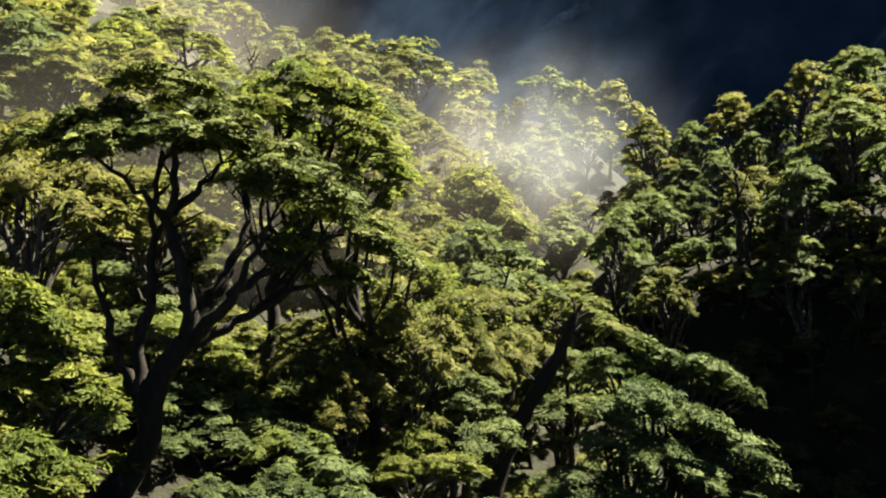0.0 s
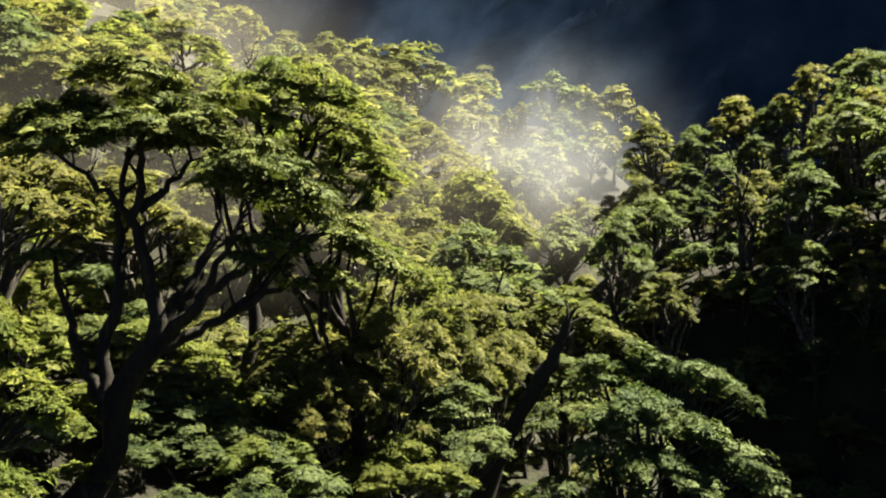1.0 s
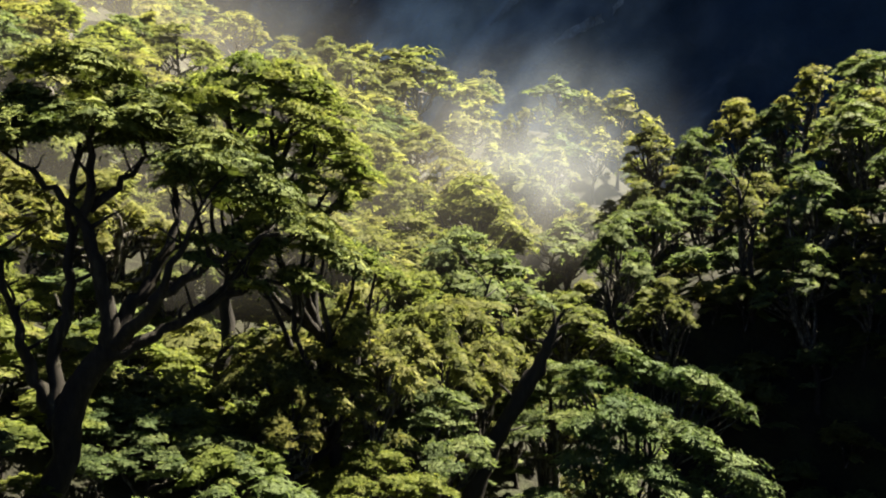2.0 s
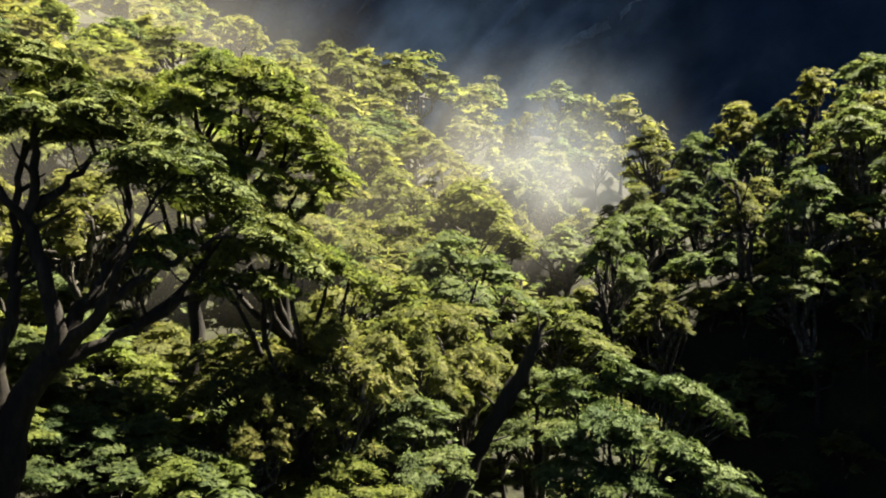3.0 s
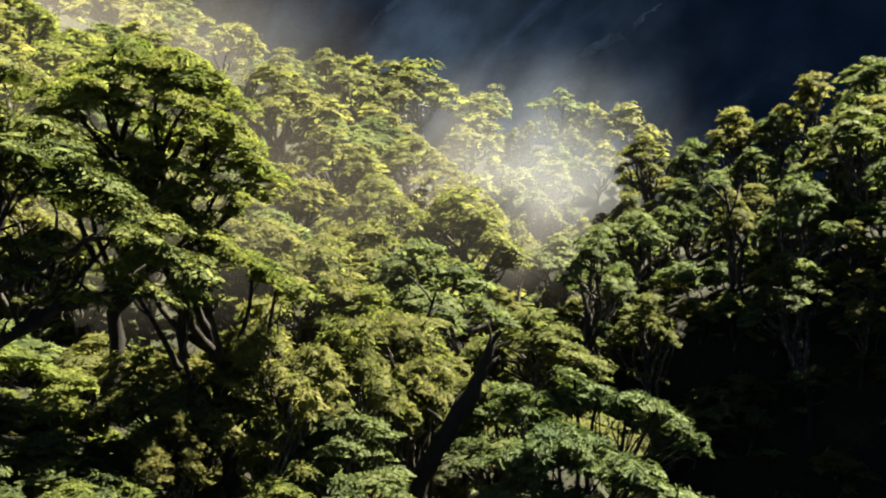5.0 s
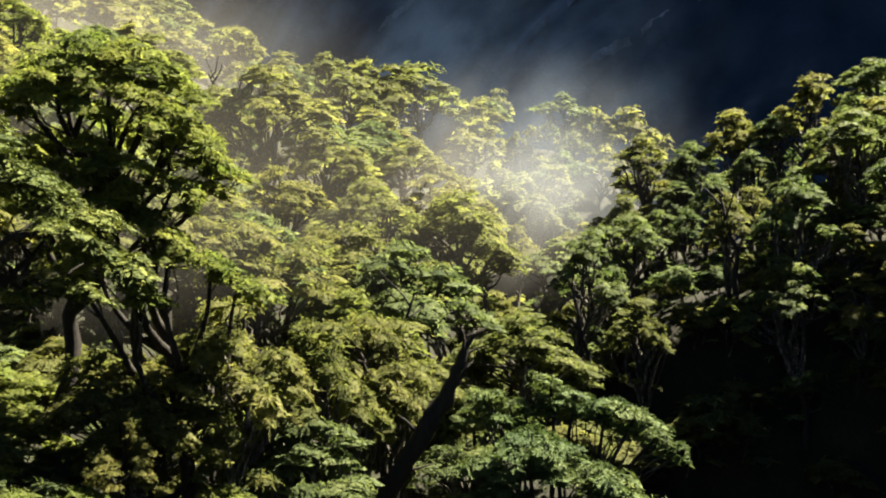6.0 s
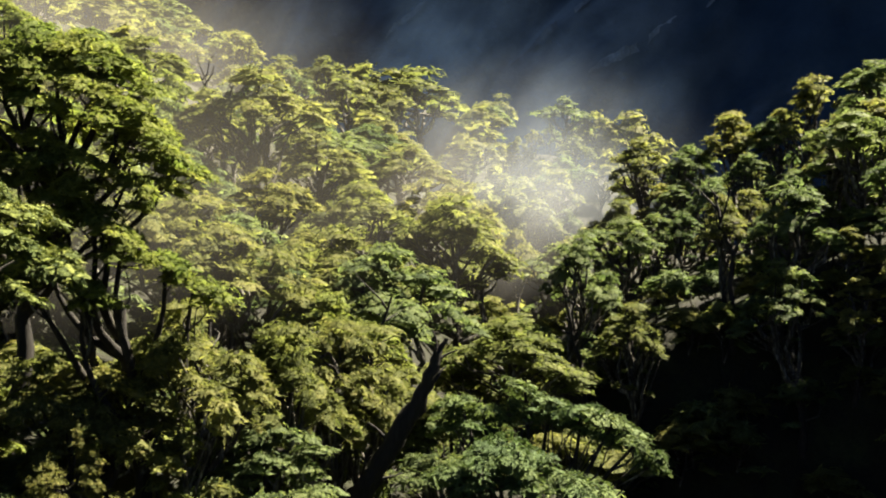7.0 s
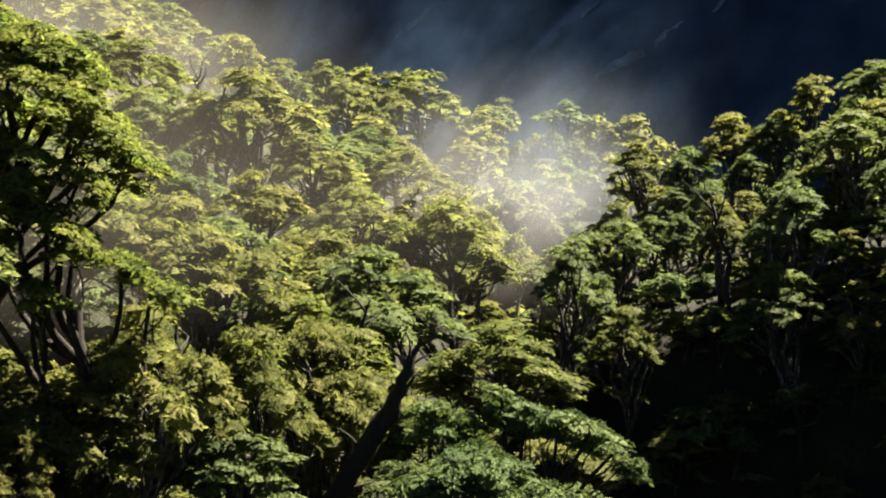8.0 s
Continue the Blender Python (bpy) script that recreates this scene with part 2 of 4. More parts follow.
def spaced(lo, hi, near_lo, near_hi, near_step, count):
    """Fine steps in the middle, growing ones towards both ends."""
    a = near_lo - (near_lo - lo) * np.linspace(0, 1, count)[1:] ** 2.2
    b = near_hi + (hi - near_hi) * np.linspace(0, 1, count)[1:] ** 2.2
    return np.concatenate([a[::-1], np.arange(near_lo, near_hi + 1e-6, near_step), b])


def grid_faces(nx, ny):
    i = np.arange(nx * ny).reshape(ny, nx)
    return np.stack([i[:-1, :-1], i[:-1, 1:], i[1:, 1:], i[1:, :-1]], -1).reshape(-1, 4)


gx = spaced(-4500, 4500, -130, 130, 2.5, 26)
gy = spaced(-4500, 4500, -20, 310, 2.5, 26)
GX, GY = np.meshgrid(gx, gy)
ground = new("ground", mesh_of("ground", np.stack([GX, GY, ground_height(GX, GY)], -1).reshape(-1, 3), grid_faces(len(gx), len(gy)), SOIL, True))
tagged(ground, "steep mossy forest floor covered in leaf litter", "ground", kind="structure")


def mountain_face(x, rise):
    """How far off the mountainside lies: ribs and gullies that lean over to one side."""
    lean = x - 0.55 * rise
    return (1100 - 0.45 * np.clip(x, -1500, 1150) + 0.3 * rise + 45 * waves(lean, rise * 0.3, 420, 8)
            + 22 * waves(lean, rise * 0.25, 120, 9) + 7 * waves(x, rise, 40, 11))


def build_mountain():
    """A steep shaded mountainside across the valley."""
    mx_, rise = np.meshgrid(np.linspace(-2600, 3000, 220), np.linspace(0, 1000, 110))
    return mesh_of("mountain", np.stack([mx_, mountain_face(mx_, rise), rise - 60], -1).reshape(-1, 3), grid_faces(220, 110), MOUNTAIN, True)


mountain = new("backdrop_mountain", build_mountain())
tagged(mountain, "dark bush-clad mountainside in shade across the valley, haze blue painted in", "mountain", kind="structure")


def build_slip(x0, z0, x1, z1, width, seed):
    """A bare pale rock slip down the mountainside, ragged along its edges."""
    r = np.random.RandomState(seed)
    f, w = np.meshgrid(np.linspace(0, 1, 26), np.linspace(-0.5, 0.5, 5), indexing="ij")
    broad = width * np.sin(math.pi * np.clip(f * 0.94 + 0.03, 0, 1)) ** 0.6 * (0.8 + 0.2 * np.sin(f * 5 + seed)) + r.uniform(-0.2, 0.2, f.shape) * width
    n = math.hypot(x1 - x0, z1 - z0)
    bend = 0.018 * n * np.sin(f * 7 + seed)
    x = x0 + (x1 - x0) * f - (z1 - z0) / n * (w * broad + bend)
    z = z0 + (z1 - z0) * f + (x1 - x0) / n * (w * broad + bend)
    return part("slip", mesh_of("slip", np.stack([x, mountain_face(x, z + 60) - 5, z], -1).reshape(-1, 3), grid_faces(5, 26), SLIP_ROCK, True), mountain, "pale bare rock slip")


build_slip(143, 302, 236, 360, 13, 1)
build_slip(262, 363, 278, 385, 6, 2)
build_slip(60, 330, 150, 400, 9, 4)
build_slip(-95, 395, -40, 440, 10, 5)


# ---- trees ----
def tube(points, radii, sides=6, knobs=0.0, rng=None):
    """A tapering, slightly knobbly limb along the points."""
    pts = [Vector(p) for p in points]
    verts, faces = [], []
    for i, p in enumerate(pts):
        d = (pts[min(i + 1, len(pts) - 1)] - pts[max(i - 1, 0)]).normalized()
        u = d.cross(Vector((0.31, 0.95, 0.05))).normalized()
        w = d.cross(u)
        for s in range(sides):
            a = 2 * math.pi * s / sides
            r = radii[i] * (1 + (rng.uniform(-knobs, knobs) if rng else 0))
            verts.append(p + (u * math.cos(a) + w * math.sin(a)) * r)
    for i in range(len(pts) - 1):
        for s in range(sides):
            t2 = (s + 1) % sides
            faces.append((i * sides + s, i * sides + t2, (i + 1) * sides + t2, (i + 1) * sides + s))
    return verts, faces


def bendy(a, b, n, wobble, rng, lift=0.0):
    """A crooked way from a to b, with an upward sweep."""
    a, b = Vector(a), Vector(b)
    side = Vector((rng.uniform(-1, 1), rng.uniform(-1, 1), rng.uniform(-0.3, 0.3))) * wobble
    other = Vector((rng.uniform(-1, 1), rng.uniform(-1, 1), 0)) * wobble * 0.6
    out = []
    for i in range(n):
        f = i / (n - 1)
        out.append(a.lerp(b, f) + side * math.sin(math.pi * f) + other * math.sin(2 * math.pi * f) + Vector((0, 0, -lift * math.sin(math.pi * f))))
    return out


def taper(r0, r1, n):
    return [r0 + (r1 - r0) * (i / (n - 1)) ** 0.8 for i in range(n)]


def join(pieces):
    verts, faces = [], []
    for v, f in pieces:
        k = len(verts)
        verts += v
        faces += [tuple(i + k for i in q) for q in f]
    return verts, faces


def ring_faces(m, rings, sectors):
    """Quads between the rings of m alike polar grids."""
    at = np.arange(m * rings * sectors).reshape(m, rings, sectors)
    nxt = np.roll(at, -1, axis=2)
    return np.stack([at[:, :-1], at[:, 1:], nxt[:, 1:], nxt[:, :-1]], -1).reshape(-1, 4)


def leaf_pads(centres, radii, outward, count, size, rng, dome=0.30, droop=0.30, tufts=4, stretch=1.0):
    """Awnings of foliage: a thin crumpled layer with a scalloped, drooping rim, flat tufts on it, and leafy twigs lying outwards, one folded kite each.
    Returns vertices, faces and which faces are smooth."""
    centres, radii, outward = np.asarray(centres, float), np.asarray(radii, float), np.asarray(outward, float)
    m = len(centres)
    phase = rng.uniform(0, 6.28, (m, 6))
    outward = outward + rng.normal(0, 0.22, outward.shape)
    longer = rng.uniform(1.1, 1.8, m) * stretch
    turn = np.arctan2(outward[:, 1], outward[:, 0]) + rng.normal(0, 0.7, m) + np.where(rng.uniform(0, 1, m) < 0.4, math.pi / 2, 0)

    def place(k, r, a):
        lobes = 1 + 0.26 * np.sin(a * 2 + phase[k, 0]) + 0.18 * np.sin(a * 3 + phase[k, 1]) + 0.14 * np.sin(a * 5 + phase[k, 2]) + 0.10 * np.sin(a * 9 + phase[k, 3])
        rad = radii[k]
        x, y = np.cos(a) * r * rad * lobes, np.sin(a) * r * rad * lobes
        ux, uy = np.cos(turn[k]), np.sin(turn[k])
        u = x * ux + y * uy
        v = y * ux - x * uy
        u, v = u * longer[k] * 0.86, v * 0.86
        x, y = u * ux - v * uy, u * uy + v * ux
        fold = 0.07 * np.sin(5.2 * u / rad + phase[k, 4]) + 0.06 * np.sin(6.5 * v / rad + phase[k, 5])
        z = rad * (dome * (1 - r ** 2.0) - 0.16 * r ** 6 + fold) - droop * (x * outward[k, 0] + y * outward[k, 1])
        return np.stack([x, y, z], -1) + centres[k]

    k, ri, si = [v.ravel() for v in np.meshgrid(np.arange(m), np.arange(3), np.arange(9), indexing="ij")]
    sheet = place(k, np.array([0.06, 0.6, 1.0])[ri] * rng.uniform(0.86, 1.12, len(k)), si * 2 * math.pi / 9 + phase[k, 1] + rng.normal(0, 0.08, len(k)))
    sheet[:, 2] += rng.normal(0, 0.045, len(k)) * radii[k] - 0.05 * radii[k]

    owner = np.repeat(np.arange(m), tufts)
    q = len(owner)
    heart = place(owner, rng.uniform(0.1, 1, q) ** 0.5, rng.uniform(0, 6.28, q))
    mr = radii[owner] * rng.uniform(0.20, 0.42, q)
    spin, wide = rng.uniform(0, 6.28, q), rng.uniform(0.7, 1.5, (q, 2))
    k, ri, si = [v.ravel() for v in np.meshgrid(np.arange(q), np.arange(2), np.arange(6), indexing="ij")]
    a = si * math.pi / 3 + spin[k]
    rho = np.array([0.3, 1.0])[ri] * rng.uniform(0.7, 1.3, len(k)) * mr[k]
    dx, dy = np.cos(a) * rho * wide[k, 0], np.sin(a) * rho * wide[k, 1]
    dz = np.array([0.34, -0.16])[ri] * mr[k] * rng.uniform(0.6, 1.4, len(k)) - droop * (dx * outward[owner[k], 0] + dy * outward[owner[k], 1])
    lumps = heart[k] + np.stack([dx, dy, dz], -1)

    skin = np.concatenate([sheet, lumps])
    skin_faces = np.concatenate([ring_faces(m, 3, 9), len(sheet) + ring_faces(q, 2, 6)])

    share = radii ** 2 / np.sum(radii ** 2)
    w = np.repeat(np.arange(m), np.maximum((share * count).astype(int), 6))
    n = len(w)
    r = rng.uniform(0, 1.2, n) ** 0.55
    a = rng.uniform(0, 2 * math.pi, n)
    base = place(w, r, a)
    hang = rng.uniform(0, 1, n) < 0.16
    base[:, 2] += rng.uniform(-0.08, 0.14, n) * radii[w] - np.where(hang, rng.uniform(0.1, 0.45, n) * radii[w], 0)
    out = np.stack([np.cos(a) * r * 0.4, np.sin(a) * r * 0.4, np.ones(n)], 1) + rng.normal(0, 0.5, (n, 3))
    out /= np.linalg.norm(out, axis=1)[:, None]
    b = a + rng.normal(0, 0.7, n)
    along = np.stack([np.cos(b), np.sin(b), -0.15 - 0.2 * r + rng.normal(0, 0.22, n)], 1)
    along -= out * np.sum(along * out, 1)[:, None]
    along /= np.linalg.norm(along, axis=1)[:, None]
    side = np.cross(out, along)
    s = (size * rng.uniform(0.6, 1.6, n))[:, None]
    v = np.stack([base - along * s * 0.7, base + side * s * 0.23 + out * s * 0.06 - along * s * 0.05,
                  base + along * s * 0.95 - out * s * 0.18, base - side * s * 0.23 + out * s * 0.06 - along * s * 0.05], 1)
    verts = np.concatenate([skin, v.reshape(-1, 3)])
    faces = np.concatenate([skin_faces, len(skin) + np.arange(n * 4).reshape(-1, 4)])
    return verts, faces, np.arange(len(faces)) < len(skin_faces)


def leaf_mesh(name, made, material):
    verts, faces, smooth = made
    return mesh_of(name, verts, faces, material, smooth)


def awning_spots(centre, reach, away, rng, layers=3, rise=0.30):
    """Places and sizes of a lobe's pads: stepped layers that go down and outwards (away) from its top one."""
    spots = [(centre, reach)]
    lean = Vector((away[0], away[1], 0))
    for k in range(layers):
        a = rng.uniform(0, 6.28)
        off = Vector((math.cos(a), math.sin(a), 0)) * rng.uniform(0.4, 0.95) + lean * rng.uniform(0.2, 0.7)
        spots.append((centre + off * reach - Vector((0, 0, reach * (rise + 0.28 * k + rng.uniform(0, 0.25)))), reach * rng.uniform(0.5, 0.82)))
    return spots


def build_tree(kind, seed, height, spread, leaves, size, material, limbs=8, bare=0.4, layers=3, tufts=4, fall=0.28, dome=0.26, stray=4, pad=0.32, sides=6):
    """A gnarled beech: crooked trunk, limbs that rise and fan out, each ending in a lobe of stepped leaf awnings on bare twisted twigs. Its foot is at the origin."""
    rng = np.random.RandomState(seed)
    tree = new(kind)
    girth = 0.025 * height * rng.uniform(0.9, 1.25)
    top = Vector((rng.uniform(-0.10, 0.10) * height, rng.uniform(-0.10, 0.10) * height, height * 0.86))
    lead = bendy((0, 0, -0.8), top, 9, height * 0.06, rng)
    radii = taper(girth, girth * 0.18, 9)
    radii[0] *= 1.5
    squash, skew = rng.uniform(0.75, 1.0), rng.uniform(0, math.pi)

    def spot(d, a, z):
        along, across = math.cos(a - skew) * d, math.sin(a - skew) * d * squash
        return Vector((top.x * 0.8 + along * math.cos(skew) - across * math.sin(skew), top.y * 0.8 + along * math.sin(skew) + across * math.cos(skew), z))

    spots, limb_meshes = awning_spots(Vector((top.x, top.y, height * 0.92)), spread * pad * 1.15, (0, 0), rng, layers + 2, 0.2), []
    for k in range(limbs):
        f = bare * 0.7 + (0.80 - bare * 0.7) * (k + rng.uniform(0.1, 0.6)) / limbs
        i = f * 8
        start = lead[int(i)].lerp(lead[min(int(i) + 1, 8)], i - int(i))
        a = 2.4 * k + rng.uniform(-0.5, 0.5)
        reach = spread * rng.uniform(0.3, 0.85) * (1.0 - 0.35 * max(f - bare, 0))
        level = height * (0.94 - fall * (reach / spread) ** 1.6 - rng.uniform(0, 0.13))
        end = spot(reach, a, max(level, start.z + 0.05 * height))
        way = bendy(start, end, 7, reach * 0.30, rng, reach * 0.16)
        way[1:-1] = [p + Vector(rng.normal(0, 0.055 * reach, 3)) for p in way[1:-1]]
        g = girth * (1.0 - 0.5 * f)
        pieces = [tube(way, taper(g, g * 0.25, 7), sides, 0.08, rng)]
        away = (math.cos(a), math.sin(a))
        lobe = awning_spots(end, spread * pad * rng.uniform(0.75, 1.15), away, rng, layers)
        for c, r in lobe[1:]:
            s = way[int(rng.randint(2, 6))]
            pieces.append(tube(bendy(s, c - Vector((0, 0, 0.1 * r)), 4, r * 0.35, rng, r * 0.2), taper(g * 0.45, g * 0.12, 4), 3))
        for q in range(2):
            s = way[2 + 2 * q]
            e = s + Vector((rng.uniform(-1, 1), rng.uniform(-1, 1), rng.uniform(0.2, 1.0))) * spread * rng.uniform(0.12, 0.24)
            pieces.append(tube(bendy(s, e, 4, spread * 0.04, rng), taper(g * 0.36, g * 0.12, 4), 3))
        spots += lobe
        limb_meshes.append(join(pieces))
    for k in range(stray):
        a = rng.uniform(0, 2 * math.pi)
        spots.append((spot(spread * rng.uniform(0.25, 0.7), a, height * rng.uniform(bare * 0.9, 0.62)), spread * pad * rng.uniform(0.4, 0.7)))
    centres, sizes = [c for c, r in spots], [r for c, r in spots]
    outward = [Vector((c[0] - top.x * 0.8, c[1] - top.y * 0.8)) / spread for c in centres]
    part("trunk", mesh_of("trunk", *tube(lead, radii, sides, 0.08, rng), BARK, True), tree)
    for lm in limb_meshes:
        part("limb", mesh_of("limb", *lm, LICHEN_LIT_BARK, True), tree)
    made = leaf_pads(centres, sizes, outward, leaves, size, rng, dome, tufts=tufts)
    part("crown", leaf_mesh("crown", made, material), tree)
    high = made[0][made[0][:, 2] > np.quantile(made[0][:, 2], 0.9)]
    CROWN[tree.name] = (float(np.quantile(made[0][:, 2], 0.997)) / height, *(float(v) for v in high[:, :2].mean(0)))
    return tree


CROWN = {}   # of each stock tree: its real top beside its height, and how far its highest part stands from its foot


LABELS = {
    "thicket": "dense green undergrowth bush on the shaded steep bank",
    "shrub": "low leafy green shrub on the forest floor",
    "mounded": "beech crown of rounded yellow-green leaf mounds in full sun",
    "near": "gnarled beech with tiers of sunlit green leaf pads on the slope",
    "middle": "crooked mountain beech with layered green crown among the forest",
    "tall": "tall slender beech with rounded crown above bare twisted trunk",
    "far": "distant beech in hazy sunlit forest on the ridge slope",
}
STOCK = {"shrub": [], "thicket": [], "mounded": [], "near": [], "middle": [], "tall": [], "far": []}
RECIPES = {
    "mounded": [dict(height=13, spread=3.6, leaves=6000, size=0.16, limbs=11, bare=0.5, layers=5, fall=0.34, dome=0.34, pad=0.27, material=m) for m in (LEAF_GOLD, LEAF_GOLD)],
    "near": [dict(height=12, spread=4.6, leaves=4400, size=0.21, limbs=11, bare=0.36, layers=4, fall=0.30, pad=0.20, tufts=3, material=m) for m in (LEAF_GOLD, LEAF, LEAF_DEEP, LEAF, LEAF)],
    "middle": [dict(height=13, spread=5.0, leaves=2000, size=0.30, limbs=9, bare=0.40, layers=3, fall=0.28, pad=0.22, tufts=2, stray=3, sides=5, material=m) for m in (LEAF, LEAF_DEEP, LEAF, LEAF_GOLD, LEAF, LEAF_DEEP)],
    "tall": [dict(height=17, spread=5.2, leaves=2300, size=0.29, limbs=13, bare=0.42, layers=3, fall=0.36, pad=0.20, tufts=2, stray=5, sides=5, material=m) for m in (LEAF_DEEP, LEAF, LEAF, LEAF_DEEP)],
    "far": [dict(height=15, spread=6.0, leaves=700, size=0.5, limbs=8, bare=0.42, layers=3, fall=0.32, pad=0.24, stray=3, tufts=1, sides=4, material=m) for m in (LEAF_FAR, LEAF_FAR, LEAF_FAR_DEEP, LEAF_FAR)],
    "thicket": [dict(height=4, spread=2.8, leaves=300, size=0.38, limbs=3, bare=0.1, layers=2, stray=3, pad=0.34, tufts=2, sides=4, material=m) for m in (LEAF_DEEP, LEAF)],
    "shrub": [dict(height=4, spread=2.4, leaves=460, size=0.25, limbs=4, bare=0.1, layers=3, stray=3, pad=0.32, tufts=2, sides=5, material=m) for m in (LEAF_DEEP, LEAF, LEAF_GOLD)],
}
GROUPS = {"shrub": "undergrowth shrubs", "thicket": "bushes on the steep bank", "mounded": "trees on the near slope", "near": "trees on the near slope", "middle": "trees on the middle slope", "tall": "tall trees on the knoll", "far": "trees on the far ridge"}
planted = []


def plant(kind, pick, x, y, height, turn, wide=1.0, label="", top=None):
    """Sets a tree of that kind with its foot in the ground; wide: how broad it is beside its height. With top, the crown's highest part stands over x, y at that level."""
    key = pick % len(RECIPES[kind])
    recipe = RECIPES[kind][key]
    known = dict(STOCK[kind])
    first = key not in known
    if first:
        known[key] = build_tree("forest_shrub" if kind in ("shrub", "thicket") else "beech_tree", 40 + 7 * key + 100 * len(kind), **recipe)
        STOCK[kind].append((key, known[key]))
    s = (height or 1.0) / recipe["height"]
    if top is not None:
        ratio, ox, oy = CROWN[known[key].name]
        cx, cy = x, y
        for _ in range(4):
            s = (top - float(ground_height(x, y))) / (ratio * recipe["height"])
            x = cx - s * wide * (ox * math.cos(turn) - oy * math.sin(turn))
            y = cy - s * wide * (ox * math.sin(turn) + oy * math.cos(turn))
    m = Matrix.LocRotScale((x, y, float(ground_height(x, y))), Euler((0, 0, turn)), (s * wide, s * wide, s))
    ob = known[key] if first else copy_thing(known[key], m)
    ob.matrix_basis = m
    tagged(ob, label or LABELS[kind], "shrub" if kind in ("shrub", "thicket") else "tree", GROUPS[kind])
    planted.append((x, y, recipe["spread"] * s * wide))
    return ob


def build_old_beech():
    """The big leaning beech on the spur: a bent trunk that parts into rising stems under a sloping layered crown."""
    rng = np.random.RandomState(5)
    tree = new("old_beech_tree")
    v = lambda *pts: [Vector(p) for p in pts]
    trunk = v((-0.5, 0, -0.8), (0, 0, 0.0), (0.75, 0.0, 1.0), (1.2, 0.05, 1.9), (1.22, 0.1, 3.1), (1.6, 0.1, 4.1), (2.15, 0.1, 4.85), (2.6, 0.1, 5.4))
    part("trunk", mesh_of("trunk", *tube(trunk, [0.8, 0.64, 0.5, 0.46, 0.46, 0.42, 0.40, 0.40], 10, 0.08, rng), BARK, True), tree, "bent mossy trunk, darkened as backlit, lit along one edge")
    stems = [
        (v((0.95, 0.1, 2.9), (0.72, 0.3, 3.7), (0.95, 0.5, 5.6), (1.35, 0.6, 7.2), (1.45, 0.7, 8.6), (1.55, 0.8, 10.4), (1.85, 0.9, 12.2)), 0.25),
        (v((0.78, 0.3, 3.6), (0.3, 0.0, 4.5), (0.0, -0.3, 5.8), (-0.1, -0.4, 6.9), (-0.25, -0.5, 8.6)), 0.22),
        (v((2.6, 0.1, 5.3), (2.8, 0.0, 6.6), (2.5, -0.2, 8.2), (2.2, -0.3, 9.8), (2.4, -0.3, 11.2), (2.6, -0.3, 12.6)), 0.27),
        (v((2.3, -0.3, 9.6), (1.5, -0.6, 10.5), (0.6, -0.9, 11.3), (-0.4, -1.0, 12.0)), 0.13),
        (v((2.3, -0.3, 10.0), (3.0, 0.2, 10.7), (3.7, 0.6, 11.5), (4.0, 0.8, 12.6)), 0.13),
        (v((2.7, 0.1, 5.6), (3.4, 0.5, 6.9), (3.95, 0.9, 7.9), (4.4, 1.2, 8.9), (4.75, 1.4, 10.2), (4.5, 1.5, 11.6)), 0.24),
        (v((2.9, 0.1, 5.6), (3.7, -0.4, 6.4), (4.5, -0.7, 7.2), (5.6, -0.9, 8.0), (7.0, -1.0, 8.7), (8.3, -1.0, 9.2)), 0.22),
        (v((4.3, -0.6, 7.0), (5.0, -1.2, 8.2), (5.7, -1.6, 9.3), (6.3, -1.8, 10.4)), 0.13),
        (v((2.7, 0.1, 5.4), (3.5, 0.6, 5.6), (4.2, 1.0, 6.0), (5.6, 1.4, 6.9), (7.1, 1.6, 7.6), (8.5, 1.7, 7.9)), 0.22),
        (v((5.0, 1.2, 6.5), (6.0, 2.0, 7.4), (6.8, 2.4, 8.6), (7.4, 2.6, 9.6)), 0.12),
    ]
    ends = []
    for way, g in stems:
        fine = []
        for i in range(len(way) - 1):
            for q in range(3):
                fine.append(way[i].lerp(way[i + 1], q / 3) + Vector(rng.normal(0, 0.08, 3)))
        fine.append(way[-1])
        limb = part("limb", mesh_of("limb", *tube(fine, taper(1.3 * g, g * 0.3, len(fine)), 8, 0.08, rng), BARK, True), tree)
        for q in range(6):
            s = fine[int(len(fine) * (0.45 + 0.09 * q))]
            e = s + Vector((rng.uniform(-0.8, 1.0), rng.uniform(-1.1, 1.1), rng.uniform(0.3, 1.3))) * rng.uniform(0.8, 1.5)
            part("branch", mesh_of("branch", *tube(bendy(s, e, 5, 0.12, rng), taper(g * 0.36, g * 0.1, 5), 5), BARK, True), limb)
            ends.append(e)

    def roof(x):
        return float(np.interp(x, (-1.6, 0.7, 2.5, 4.3, 7.2, 8.8, 10.6), (13.4, 15.1, 15.8, 14.9, 13.1, 11.7, 10.0)))

    # lobes of the crown: x, y, top, reach
    lobes = [(-1.1, -0.5, 13.1, 1.1), (0.4, 0.3, 14.0, 1.3), (0.8, -1.6, 12.9, 1.2), (2.3, 0.2, 15.4, 1.3), (2.2, -1.6, 13.7, 1.2),
             (2.4, 2.0, 13.6, 1.3), (3.9, -0.8, 14.0, 1.2), (4.4, 1.4, 13.7, 1.3), (5.6, -1.8, 12.0, 1.2), (6.0, 0.3, 12.8, 1.3),
             (7.0, 2.2, 11.5, 1.2), (7.6, -0.6, 11.5, 1.3), (8.8, 0.8, 10.7, 1.2), (9.0, -1.2, 9.8, 1.0), (10.0, 0.2, 9.3, 0.9),
             (6.6, -0.4, 9.7, 1.0), (7.9, 0.9, 8.7, 0.9), (-0.3, -0.5, 9.0, 0.8)]
    spots = []
